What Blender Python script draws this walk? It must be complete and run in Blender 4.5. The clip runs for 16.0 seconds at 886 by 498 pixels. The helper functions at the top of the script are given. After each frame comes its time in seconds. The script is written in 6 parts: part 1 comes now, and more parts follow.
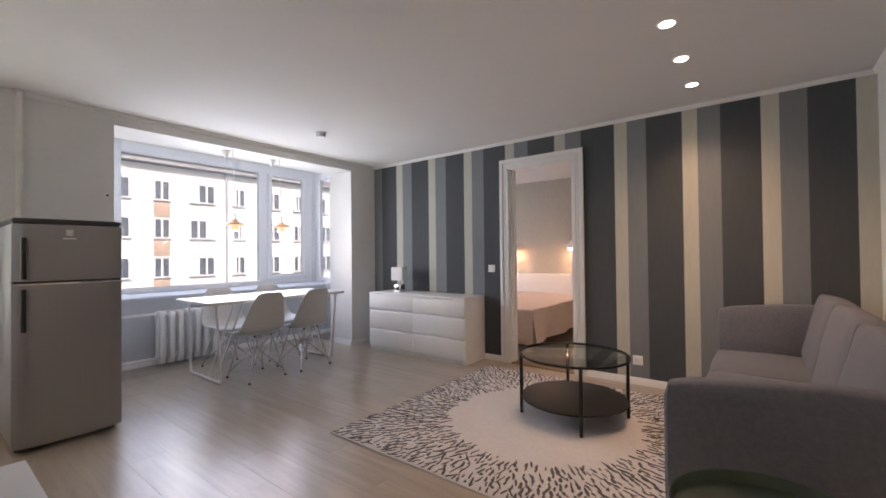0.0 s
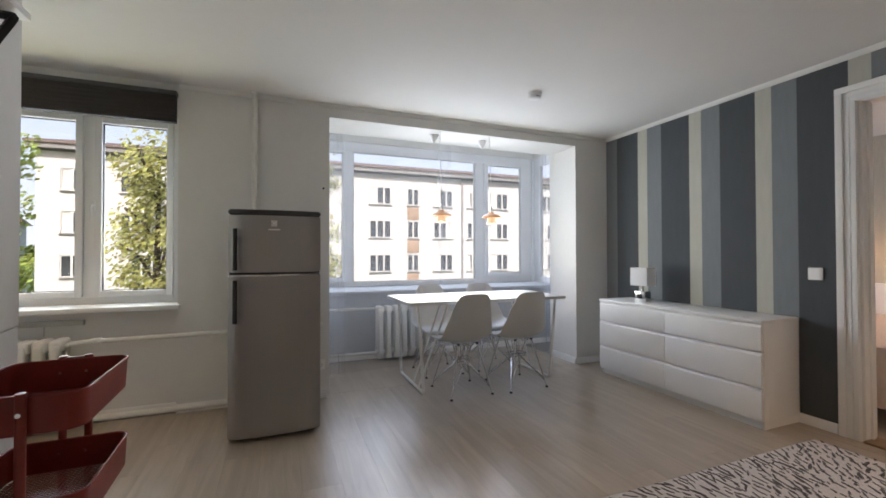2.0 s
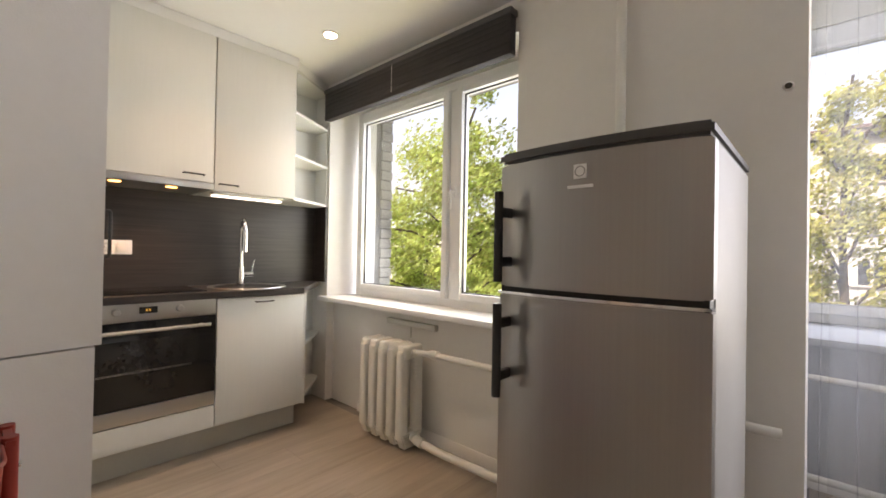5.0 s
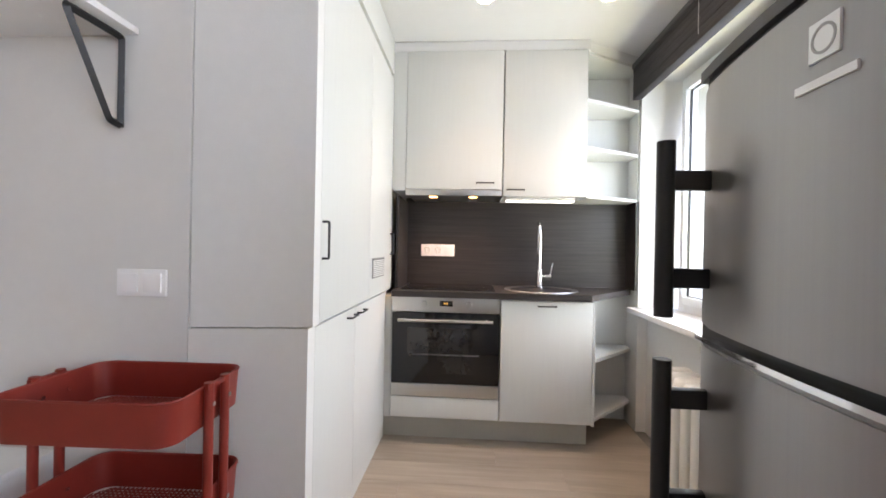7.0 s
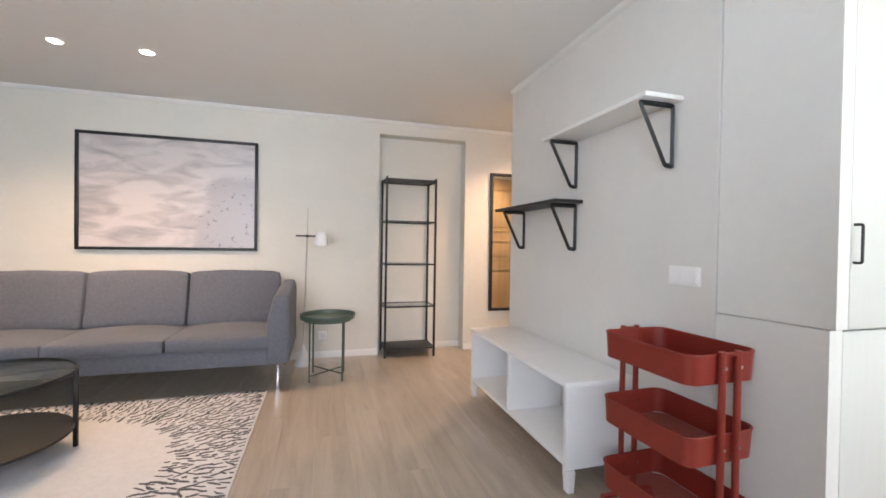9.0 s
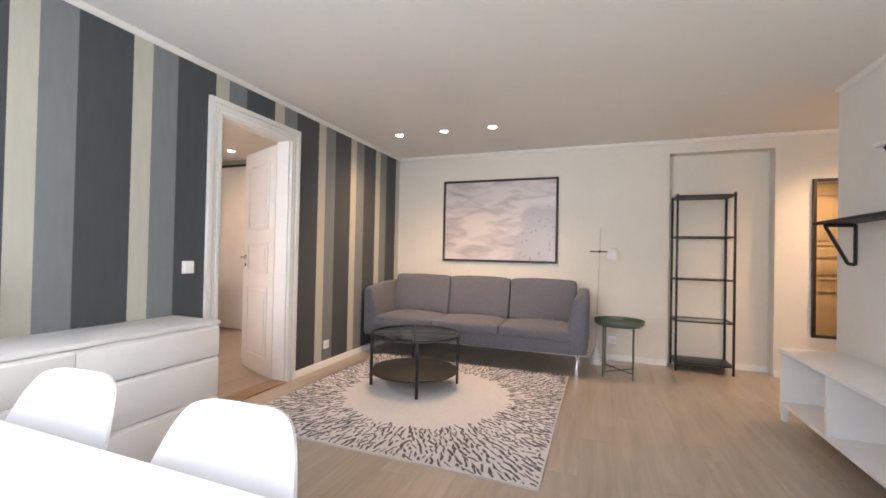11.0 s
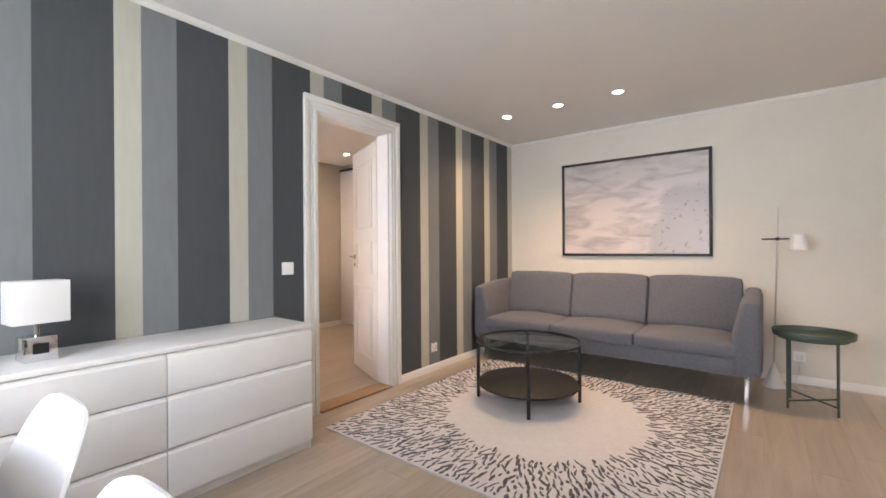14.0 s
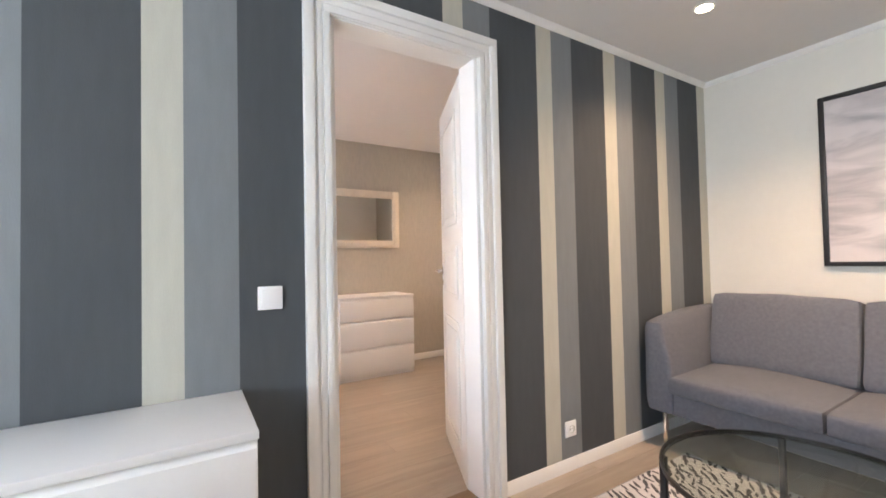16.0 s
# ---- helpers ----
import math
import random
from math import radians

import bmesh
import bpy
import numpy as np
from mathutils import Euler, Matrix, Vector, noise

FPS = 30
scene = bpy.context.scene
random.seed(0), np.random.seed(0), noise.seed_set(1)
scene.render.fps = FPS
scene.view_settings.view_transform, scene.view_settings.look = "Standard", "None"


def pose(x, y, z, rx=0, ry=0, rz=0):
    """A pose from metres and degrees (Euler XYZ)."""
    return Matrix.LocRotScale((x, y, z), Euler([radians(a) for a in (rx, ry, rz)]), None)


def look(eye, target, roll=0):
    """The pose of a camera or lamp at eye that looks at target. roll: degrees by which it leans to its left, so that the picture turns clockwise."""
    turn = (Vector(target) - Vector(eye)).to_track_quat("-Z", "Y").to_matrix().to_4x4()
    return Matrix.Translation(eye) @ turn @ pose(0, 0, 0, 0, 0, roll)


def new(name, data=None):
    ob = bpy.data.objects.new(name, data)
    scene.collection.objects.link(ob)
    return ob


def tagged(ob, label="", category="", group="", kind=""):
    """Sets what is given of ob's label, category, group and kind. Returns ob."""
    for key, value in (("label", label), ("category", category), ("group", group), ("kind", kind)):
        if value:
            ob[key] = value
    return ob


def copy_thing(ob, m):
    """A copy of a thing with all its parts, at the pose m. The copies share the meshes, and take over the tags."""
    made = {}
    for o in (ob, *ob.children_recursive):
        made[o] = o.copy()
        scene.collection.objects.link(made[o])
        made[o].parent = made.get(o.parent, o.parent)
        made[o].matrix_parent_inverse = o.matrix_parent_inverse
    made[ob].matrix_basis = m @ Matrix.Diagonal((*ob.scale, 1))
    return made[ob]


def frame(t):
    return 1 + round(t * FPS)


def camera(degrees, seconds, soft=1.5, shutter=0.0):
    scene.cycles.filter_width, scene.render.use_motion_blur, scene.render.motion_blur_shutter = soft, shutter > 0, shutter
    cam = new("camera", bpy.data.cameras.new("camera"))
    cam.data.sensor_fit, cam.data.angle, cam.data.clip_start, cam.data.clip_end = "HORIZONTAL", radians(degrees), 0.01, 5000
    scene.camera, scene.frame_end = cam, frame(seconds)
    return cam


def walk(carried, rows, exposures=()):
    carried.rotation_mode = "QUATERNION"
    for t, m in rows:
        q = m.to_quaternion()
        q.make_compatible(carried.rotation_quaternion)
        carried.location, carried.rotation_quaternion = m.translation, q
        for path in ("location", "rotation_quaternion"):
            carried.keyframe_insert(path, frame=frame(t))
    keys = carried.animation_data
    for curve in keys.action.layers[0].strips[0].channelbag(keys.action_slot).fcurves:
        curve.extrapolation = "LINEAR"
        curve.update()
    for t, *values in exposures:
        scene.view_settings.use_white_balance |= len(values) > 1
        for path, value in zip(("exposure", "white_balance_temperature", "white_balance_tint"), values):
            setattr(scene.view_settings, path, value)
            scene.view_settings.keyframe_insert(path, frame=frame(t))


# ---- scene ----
cam = camera(93.9, 16.0, soft=1.7)
PATH = [
    (0, (-3.973, 0.587, 1.174), (-2.388, 1.806, 1.199), -0.6),
    (0.5, (-3.822, 0.723, 1.152), (-2.377, 2.105, 1.18), -0.6),
    (1, (-3.658, 0.909, 1.136), (-2.392, 2.457, 1.172), -0.5),
    (1.5, (-3.461, 1.101, 1.141), (-2.43, 2.814, 1.181), -0.3),
    (2, (-3.308, 1.327, 1.143), (-2.568, 3.184, 1.169), -0.1),
    (2.5, (-3.172, 1.593, 1.134), (-2.757, 3.549, 1.15), -0.3),
    (3, (-3.037, 1.882, 1.124), (-2.964, 3.881, 1.133), -0.4),
    (3.5, (-2.953, 2.191, 1.105), (-3.239, 4.17, 1.11), -0.3),
    (4, (-2.901, 2.502, 1.121), (-3.554, 4.392, 1.124), -0.3),
    (4.2, (-2.892, 2.634, 1.115), (-3.687, 4.469, 1.134), -0.0),
    (6.3, (-2.889, 3.594, 1.152), (-4.814, 4.135, 1.146), 0.9),
    (6.5, (-2.951, 3.641, 1.135), (-4.916, 4.017, 1.144), 1.0),
    (7, (-2.937, 3.777, 1.141), (-4.932, 3.639, 1.137), 1.1),
    (7.5, (-2.876, 3.891, 1.129), (-4.735, 3.153, 1.107), 0.9),
    (8, (-2.752, 3.934, 1.125), (-4.304, 2.673, 1.094), 0.8),
    (8.5, (-2.662, 4.022, 1.144), (-3.752, 2.346, 1.113), 0.8),
    (9, (-2.649, 4.18, 1.14), (-3.209, 2.26, 1.114), 0.9),
    (9.5, (-2.592, 4.341, 1.139), (-2.678, 2.343, 1.117), 1.1),
    (10, (-2.556, 4.534, 1.141), (-2.271, 2.555, 1.131), 1.2),
    (10.2, (-2.561, 4.609, 1.125), (-2.159, 2.65, 1.125), 1.3),
    (12.3, (-2.425, 5.15, 1.177), (-1.515, 3.368, 1.187), 0.5),
    (12.5, (-2.433, 5.117, 1.183), (-1.5, 3.348, 1.188), 0.5),
    (13, (-2.462, 4.964, 1.172), (-1.461, 3.233, 1.178), 0.2),
    (13.5, (-2.487, 4.754, 1.156), (-1.384, 3.085, 1.159), -0.0),
    (14, (-2.449, 4.452, 1.129), (-1.217, 2.876, 1.129), -0.4),
    (14.5, (-2.347, 4.123, 1.127), (-0.957, 2.685, 1.121), -0.9),
    (15, (-2.163, 3.787, 1.121), (-0.647, 2.482, 1.109), -1.2),
    (15.5, (-1.887, 3.482, 1.134), (-0.285, 2.283, 1.15), -1.3),
    (16, (-1.559, 3.204, 1.132), (0.143, 2.155, 1.182), -1.2),
]
EXPOSURES = [
    (0.0, 0.37, 6750, 27), (1.0, 0.34, 6750, 25), (1.8, 0.22, 6750, 21), (2.5, 0.06, 6650, 18), (4.2, 0.36, 7900, 26), (6.5, 0.98, 6650, 24), (8.0, 1.15, 6350, 24), (9.0, 1.27, 6400, 20),
    (10.2, 1.33, 6100, 17), (12.3, 0.57, 8400, 34), (13.0, 0.7, 7750, 30), (14.5, 1.2, 6600, 20), (16.0, 1.36, 6400, 19),
]
walk(cam, [(t, look(eye, target, roll)) for t, eye, target, roll in PATH], EXPOSURES)

# ---- light ----
SUN_ELEV, SUN_DIR = 45.0, 200.0
world = bpy.data.worlds.new("world")
scene.world = world
world.use_nodes = True
wn = world.node_tree
bg = wn.nodes["Background"]
sky = wn.nodes.new("ShaderNodeTexSky")
sky.sky_type = "NISHITA"
sky.sun_disc = False
sky.sun_elevation = radians(SUN_ELEV)
sky.sun_rotation = radians(SUN_DIR)
sky.dust_density, sky.ozone_density, sky.air_density = 4.5, 0.6, 1.0
wn.links.new(sky.outputs[0], bg.inputs[0])
bg.inputs[1].default_value = 0.15


def lamp(name, kind, energy, colour, matrix, **attrs):
    data = bpy.data.lights.new(name, kind)
    data.energy, data.color = energy, colour
    ob = new(name, data)
    ob.matrix_world = matrix
    return ob, data


# the sun stands high on the room's side of the street and lights the facade opposite
_, sun = lamp("sun", "SUN", 5.0, (1.0, 0.97, 0.92), look((-5, -14, 15), (0, 0, 0)))
sun.angle = radians(0.6)
# lamps added for sky daylight in the window openings, one more inside the curtain
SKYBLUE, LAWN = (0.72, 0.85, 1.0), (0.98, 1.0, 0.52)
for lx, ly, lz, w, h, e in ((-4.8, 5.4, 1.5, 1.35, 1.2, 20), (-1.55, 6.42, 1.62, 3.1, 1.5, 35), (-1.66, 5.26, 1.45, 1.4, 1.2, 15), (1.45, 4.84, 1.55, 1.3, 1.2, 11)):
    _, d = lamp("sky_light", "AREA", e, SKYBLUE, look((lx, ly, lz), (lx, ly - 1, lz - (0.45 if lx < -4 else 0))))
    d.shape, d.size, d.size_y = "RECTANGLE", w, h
# lamps added for light thrown up from the sunlit lawn and trees below
for lx, ly, lz, w, h, e in ((-4.8, 5.24, 1.15, 1.35, 0.4, 7), (-1.66, 5.27, 0.98, 1.4, 0.3, 5)):
    _, d = lamp("lawn_light", "AREA", e, LAWN, look((lx, ly, lz), (lx, ly - 1, lz + 0.6)))
    d.shape, d.size, d.size_y = "RECTANGLE", w, h
# downlights: place, watts and colour; the living room's, the kitchen's, the hall's and the bedroom's
WARM, WARMER = (1.0, 0.69, 0.42), (1.0, 0.66, 0.4)
SPOTS = ((-0.505, 0.965, 2.385, 25, WARM), (-1.014, 0.965, 2.385, 25, WARM), (-1.516, 0.965, 2.385, 25, WARM), (-5.0, 4.42, 2.385, 14, WARM), (-5.0, 3.82, 2.385, 14, WARM), (-4.75, 0.55, 2.385, 62, WARM), (1.45, 0.8, 2.4, 14, WARMER), (1.93, 0.91, 2.4, 14, WARMER), (1.2, 3.3, 2.4, 32, WARMER))
for sx, sy, sz, watts, tone in SPOTS:
    _, d = lamp("spot_light", "SPOT", watts, tone, look((sx, sy, sz - 0.02), (sx, sy, 0)))
    d.spot_size, d.spot_blend, d.shadow_soft_size = radians(92 if sx < -4.9 else 130), 0.9, 0.03

# ---- materials ----
MATS = {}


def mat(name, col, rough=0.5, metal=0.0, var=0.06, scale=6.0, bump=0.0, bscale=60.0, spec=0.5, stretch=(1, 1, 1), rvar=0.0, coat=0.0, trans=0.0, emit=None, sheen=0.0):
    """A principled material with colour that drifts at two scales, fine relief and uneven gloss."""
    if name in MATS:
        return MATS[name]
    m = bpy.data.materials.new(name)
    m.use_nodes = True
    nt = m.node_tree
    p = nt.nodes["Principled BSDF"]
    p.inputs["Base Color"].default_value = (*col, 1)
    p.inputs["Roughness"].default_value = rough
    p.inputs["Metallic"].default_value = metal
    p.inputs["Specular IOR Level"].default_value = spec
    p.inputs["Coat Weight"].default_value = coat
    p.inputs["Transmission Weight"].default_value = trans
    p.inputs["Sheen Weight"].default_value = sheen
    if emit:
        p.inputs["Emission Color"].default_value = (*emit[:3], 1)
        p.inputs["Emission Strength"].default_value = emit[3]
    tc = nt.nodes.new("ShaderNodeTexCoord")
    mp = nt.nodes.new("ShaderNodeMapping")
    mp.inputs["Scale"].default_value = stretch
    nt.links.new(tc.outputs["Object"], mp.inputs[0])
    if var > 0:
        n1 = nt.nodes.new("ShaderNodeTexNoise")
        n1.inputs["Scale"].default_value, n1.inputs["Detail"].default_value = scale, 8
        n2 = nt.nodes.new("ShaderNodeTexNoise")
        n2.inputs["Scale"].default_value, n2.inputs["Detail"].default_value = scale * 14, 4
        mixn = nt.nodes.new("ShaderNodeMath")
        mixn.operation = "MULTIPLY_ADD"
        mixn.inputs[1].default_value = 0.4
        ramp = nt.nodes.new("ShaderNodeMapRange")
        ramp.inputs["From Min"].default_value, ramp.inputs["From Max"].default_value = 0.4, 1.0
        ramp.inputs["To Min"].default_value, ramp.inputs["To Max"].default_value = 1 - var * 1.6, 1 + var * 1.6
        hsv = nt.nodes.new("ShaderNodeHueSaturation")
        hsv.inputs["Color"].default_value = (*col, 1)
        nt.links.new(mp.outputs[0], n1.inputs["Vector"])
        nt.links.new(mp.outputs[0], n2.inputs["Vector"])
        nt.links.new(n2.outputs["Fac"], mixn.inputs[0])
        nt.links.new(n1.outputs["Fac"], mixn.inputs[2])
        nt.links.new(mixn.outputs[0], ramp.inputs["Value"])
        nt.links.new(ramp.outputs[0], hsv.inputs["Value"])
        nt.links.new(hsv.outputs[0], p.inputs["Base Color"])
        if rvar:
            r2 = nt.nodes.new("ShaderNodeMapRange")
            r2.inputs["From Min"].default_value, r2.inputs["From Max"].default_value = 0.4, 1.0
            r2.inputs["To Min"].default_value, r2.inputs["To Max"].default_value = max(0.02, rough - rvar), min(1, rough + rvar)
            nt.links.new(mixn.outputs[0], r2.inputs["Value"])
            nt.links.new(r2.outputs[0], p.inputs["Roughness"])
    if bump > 0:
        n3 = nt.nodes.new("ShaderNodeTexNoise")
        n3.inputs["Scale"].default_value, n3.inputs["Detail"].default_value = bscale, 5
        b = nt.nodes.new("ShaderNodeBump")
        b.inputs["Strength"].default_value, b.inputs["Distance"].default_value = bump, 0.004
        nt.links.new(mp.outputs[0], n3.inputs["Vector"])
        nt.links.new(n3.outputs["Fac"], b.inputs["Height"])
        nt.links.new(b.outputs[0], p.inputs["Normal"])
    MATS[name] = m
    return m


def nodes_of(m):
    return m.node_tree.nodes, m.node_tree.links, m.node_tree.nodes["Principled BSDF"]


M_WALL = mat("wall_paint", (0.74, 0.735, 0.71), 0.85, var=0.025, scale=2.0, bump=0.12, bscale=180)
M_CREAMWALL = mat("cream_wall_paint", (0.72, 0.705, 0.645), 0.85, var=0.025, scale=2.0, bump=0.12, bscale=180)
M_PINE = mat("varnished_pine", (0.5, 0.37, 0.21), 0.4, var=0.12, scale=2.0, stretch=(9, 9, 0.7), bump=0.05, bscale=40)
M_SATIN = mat("satin_white_metal", (0.66, 0.67, 0.66), 0.35, var=0.02, scale=8)
M_PAPER = mat("woven_wallpaper", (0.47, 0.44, 0.37), 0.9, var=0.05, scale=60, bump=0.25, bscale=240, stretch=(1, 1, 0.25))
M_CEIL = mat("ceiling_paint", (0.79, 0.785, 0.775), 0.9, var=0.015, scale=1.2, bump=0.06, bscale=160)
M_TRIM = mat("white_trim_paint", (0.8, 0.8, 0.78), 0.42, var=0.02, scale=5, bump=0.05, bscale=60)
M_PVC = mat("white_pvc", (0.82, 0.83, 0.83), 0.5, var=0.015, scale=4)
M_BLUEGREY = mat("parapet_paint", (0.42, 0.44, 0.46), 0.8, var=0.03, scale=3, bump=0.15, bscale=120)
M_DARK = mat("wallpaper_charcoal", (0.064, 0.073, 0.081), 0.75, var=0.05, scale=30, bump=0.15, bscale=300, stretch=(1, 1, 0.2))
M_MID = mat("wallpaper_slate", (0.195, 0.213, 0.226), 0.72, var=0.04, scale=30, bump=0.15, bscale=300, stretch=(1, 1, 0.2))
M_CREAM = mat("wallpaper_greige", (0.5, 0.495, 0.43), 0.7, var=0.04, scale=30, bump=0.15, bscale=300, stretch=(1, 1, 0.2))
M_BLACK = mat("black_powder_coat", (0.012, 0.012, 0.013), 0.45, var=0.1, scale=20, bump=0.1, bscale=300)
M_WHITE = mat("white_lacquer", (0.83, 0.83, 0.82), 0.35, var=0.015, scale=6, bump=0.03, bscale=40)
M_TABLE = mat("white_melamine", (0.62, 0.625, 0.615), 0.36, var=0.015, scale=6, bump=0.03, bscale=40)
M_DRAWER = mat("white_foil", (0.83, 0.83, 0.815), 0.32, var=0.015, scale=6)
M_RED = mat("red_powder_coat", (0.215, 0.023, 0.014), 0.38, var=0.06, scale=14, bump=0.08, bscale=260)
M_STEEL = mat("fridge_steel", (0.37, 0.362, 0.352), 0.34, metal=0.85, var=0.025, scale=3, stretch=(60, 60, 0.6), rvar=0.03)
M_INOX = mat("brushed_steel", (0.55, 0.54, 0.52), 0.32, metal=1.0, var=0.04, scale=3, stretch=(1, 60, 60), rvar=0.03)
M_CHROME = mat("chrome", (0.75, 0.75, 0.76), 0.1, metal=1.0, var=0.0)
M_FRIDGETOP = mat("dark_grey_plastic", (0.06, 0.06, 0.062), 0.45, var=0.06, scale=20)
M_FABRIC = mat("grey_upholstery", (0.13, 0.137, 0.16), 0.95, var=0.1, scale=60, bump=0.7, bscale=420, sheen=0.1)
M_CHAIR = mat("white_shell_plastic", (0.62, 0.63, 0.63), 0.42, var=0.01, scale=5)
M_GREEN = mat("dark_green_metal", (0.06, 0.088, 0.066), 0.4, var=0.08, scale=18)
M_RAD = mat("radiator_enamel", (0.74, 0.74, 0.7), 0.4, var=0.04, scale=8, bump=0.15, bscale=40)
M_WORKTOP = mat("dark_wood_laminate", (0.03, 0.025, 0.024), 0.42, var=0.35, scale=2.5, stretch=(3, 1.2, 45), bump=0.1, bscale=60)
M_CAB = mat("cabinet_foil", (0.66, 0.665, 0.64), 0.45, var=0.012, scale=5, stretch=(14, 14, 0.8), bump=0.08, bscale=50)
M_PLINTH = mat("grey_plinth", (0.5, 0.5, 0.46), 0.5, var=0.03, scale=4)
M_DOORWHITE = mat("door_enamel", (0.8, 0.79, 0.75), 0.35, var=0.02, scale=5)
M_BLANKET = mat("blush_bedspread", (0.6, 0.5, 0.43), 0.95, var=0.06, scale=25, bump=0.5, bscale=160)
M_SHADE = mat("white_lamp_shade", (0.8, 0.8, 0.8), 0.8, var=0.01)
M_SWITCH = mat("switch_plastic", (0.92, 0.92, 0.92), 0.3, var=0.0)
M_BLIND = mat("black_roller_blind", (0.026, 0.022, 0.024), 0.7, var=0.1, scale=20, bump=0.2, bscale=300)
M_FACADE = mat("render_facade", (0.6, 0.605, 0.6), 0.9, var=0.06, scale=0.6, bump=0.3, bscale=8)
M_ROOF = mat("rusty_roof_sheet", (0.17, 0.125, 0.115), 0.7, var=0.15, scale=0.8)
M_EAVE = mat("eave_concrete", (0.28, 0.27, 0.27), 0.9, var=0.08, scale=1)
M_FRAMEOUT = mat("old_window_frame", (0.66, 0.66, 0.64), 0.6, var=0.05, scale=3)
M_GLASSDARK = mat("far_window_glass", (0.05, 0.06, 0.07), 0.08, var=0.4, scale=0.9)
M_BRICK = mat("silicate_brick", (0.5, 0.48, 0.43), 0.9, var=0.1, scale=8, bump=0.5, bscale=40)
M_MORTAR = mat("mortar", (0.3, 0.29, 0.27), 0.95, var=0.1, scale=8)
M_GRASS = mat("lawn", (0.06, 0.1, 0.03), 0.95, var=0.3, scale=0.7, bump=0.5, bscale=8)
M_BARK = mat("bark", (0.09, 0.07, 0.055), 0.95, var=0.2, scale=8, bump=0.8, bscale=14)
M_THRESH = mat("oak_threshold", (0.27, 0.175, 0.095), 0.45, var=0.15, scale=3, stretch=(12, 1, 12))
M_CORK = mat("cable_white", (0.7, 0.7, 0.68), 0.5, var=0.02)


def floor_material():
    """Pale limed oak laminate: tone per plank from Object Info, long grain in y."""
    m = bpy.data.materials.new("limed_oak_laminate")
    m.use_nodes = True
    ns, ln, p = nodes_of(m)
    tc = ns.new("ShaderNodeTexCoord")
    oi = ns.new("ShaderNodeObjectInfo")
    add = ns.new("ShaderNodeVectorMath")
    add.operation = "ADD"
    comb = ns.new("ShaderNodeCombineXYZ")
    k = ns.new("ShaderNodeMath")
    k.operation = "MULTIPLY"
    k.inputs[1].default_value = 40
    ln.new(oi.outputs["Random"], k.inputs[0])
    ln.new(k.outputs[0], comb.inputs[0])
    ln.new(k.outputs[0], comb.inputs[1])
    ln.new(tc.outputs["Object"], add.inputs[0])
    ln.new(comb.outputs[0], add.inputs[1])
    mp = ns.new("ShaderNodeMapping")
    mp.inputs["Scale"].default_value = (11, 0.85, 1)
    ln.new(add.outputs[0], mp.inputs[0])
    n1 = ns.new("ShaderNodeTexNoise")
    n1.inputs["Scale"].default_value, n1.inputs["Detail"].default_value, n1.inputs["Roughness"].default_value = 1.6, 8, 0.62
    n1.inputs["Distortion"].default_value = 0.6
    ln.new(mp.outputs[0], n1.inputs["Vector"])
    n2 = ns.new("ShaderNodeTexNoise")
    n2.inputs["Scale"].default_value, n2.inputs["Detail"].default_value = 2.2, 3
    ln.new(add.outputs[0], n2.inputs["Vector"])
    ramp = ns.new("ShaderNodeValToRGB")
    e = ramp.color_ramp.elements
    e[0].position, e[0].color = 0.25, (0.285, 0.232, 0.176, 1)
    e[1].position, e[1].color = 0.8, (0.47, 0.404, 0.325, 1)
    mix = ns.new("ShaderNodeMath")
    mix.operation = "MULTIPLY_ADD"
    mix.inputs[1].default_value = 0.3
    ln.new(n2.outputs["Fac"], mix.inputs[0])
    off = ns.new("ShaderNodeMath")
    off.operation = "SUBTRACT"
    off.inputs[1].default_value = 0.15
    ln.new(n1.outputs["Fac"], off.inputs[0])
    ln.new(off.outputs[0], mix.inputs[2])
    ln.new(mix.outputs[0], ramp.inputs["Fac"])
    hsv = ns.new("ShaderNodeHueSaturation")
    mr = ns.new("ShaderNodeMapRange")
    mr.inputs["To Min"].default_value, mr.inputs["To Max"].default_value = 0.94, 1.06
    ln.new(oi.outputs["Random"], mr.inputs["Value"])
    ln.new(mr.outputs[0], hsv.inputs["Value"])
    ln.new(ramp.outputs[0], hsv.inputs["Color"])
    ln.new(hsv.outputs[0], p.inputs["Base Color"])
    rr = ns.new("ShaderNodeMapRange")
    rr.inputs["To Min"].default_value, rr.inputs["To Max"].default_value = 0.27, 0.34
    ln.new(n1.outputs["Fac"], rr.inputs["Value"])
    ln.new(rr.outputs[0], p.inputs["Roughness"])
    b = ns.new("ShaderNodeBump")
    b.inputs["Strength"].default_value, b.inputs["Distance"].default_value = 0.15, 0.002
    p.inputs["Coat Weight"].default_value, p.inputs["Coat Roughness"].default_value = 0.5, 0.28
    ln.new(n1.outputs["Fac"], b.inputs["Height"])
    ln.new(b.outputs[0], p.inputs["Normal"])
    return m


M_FLOOR = floor_material()


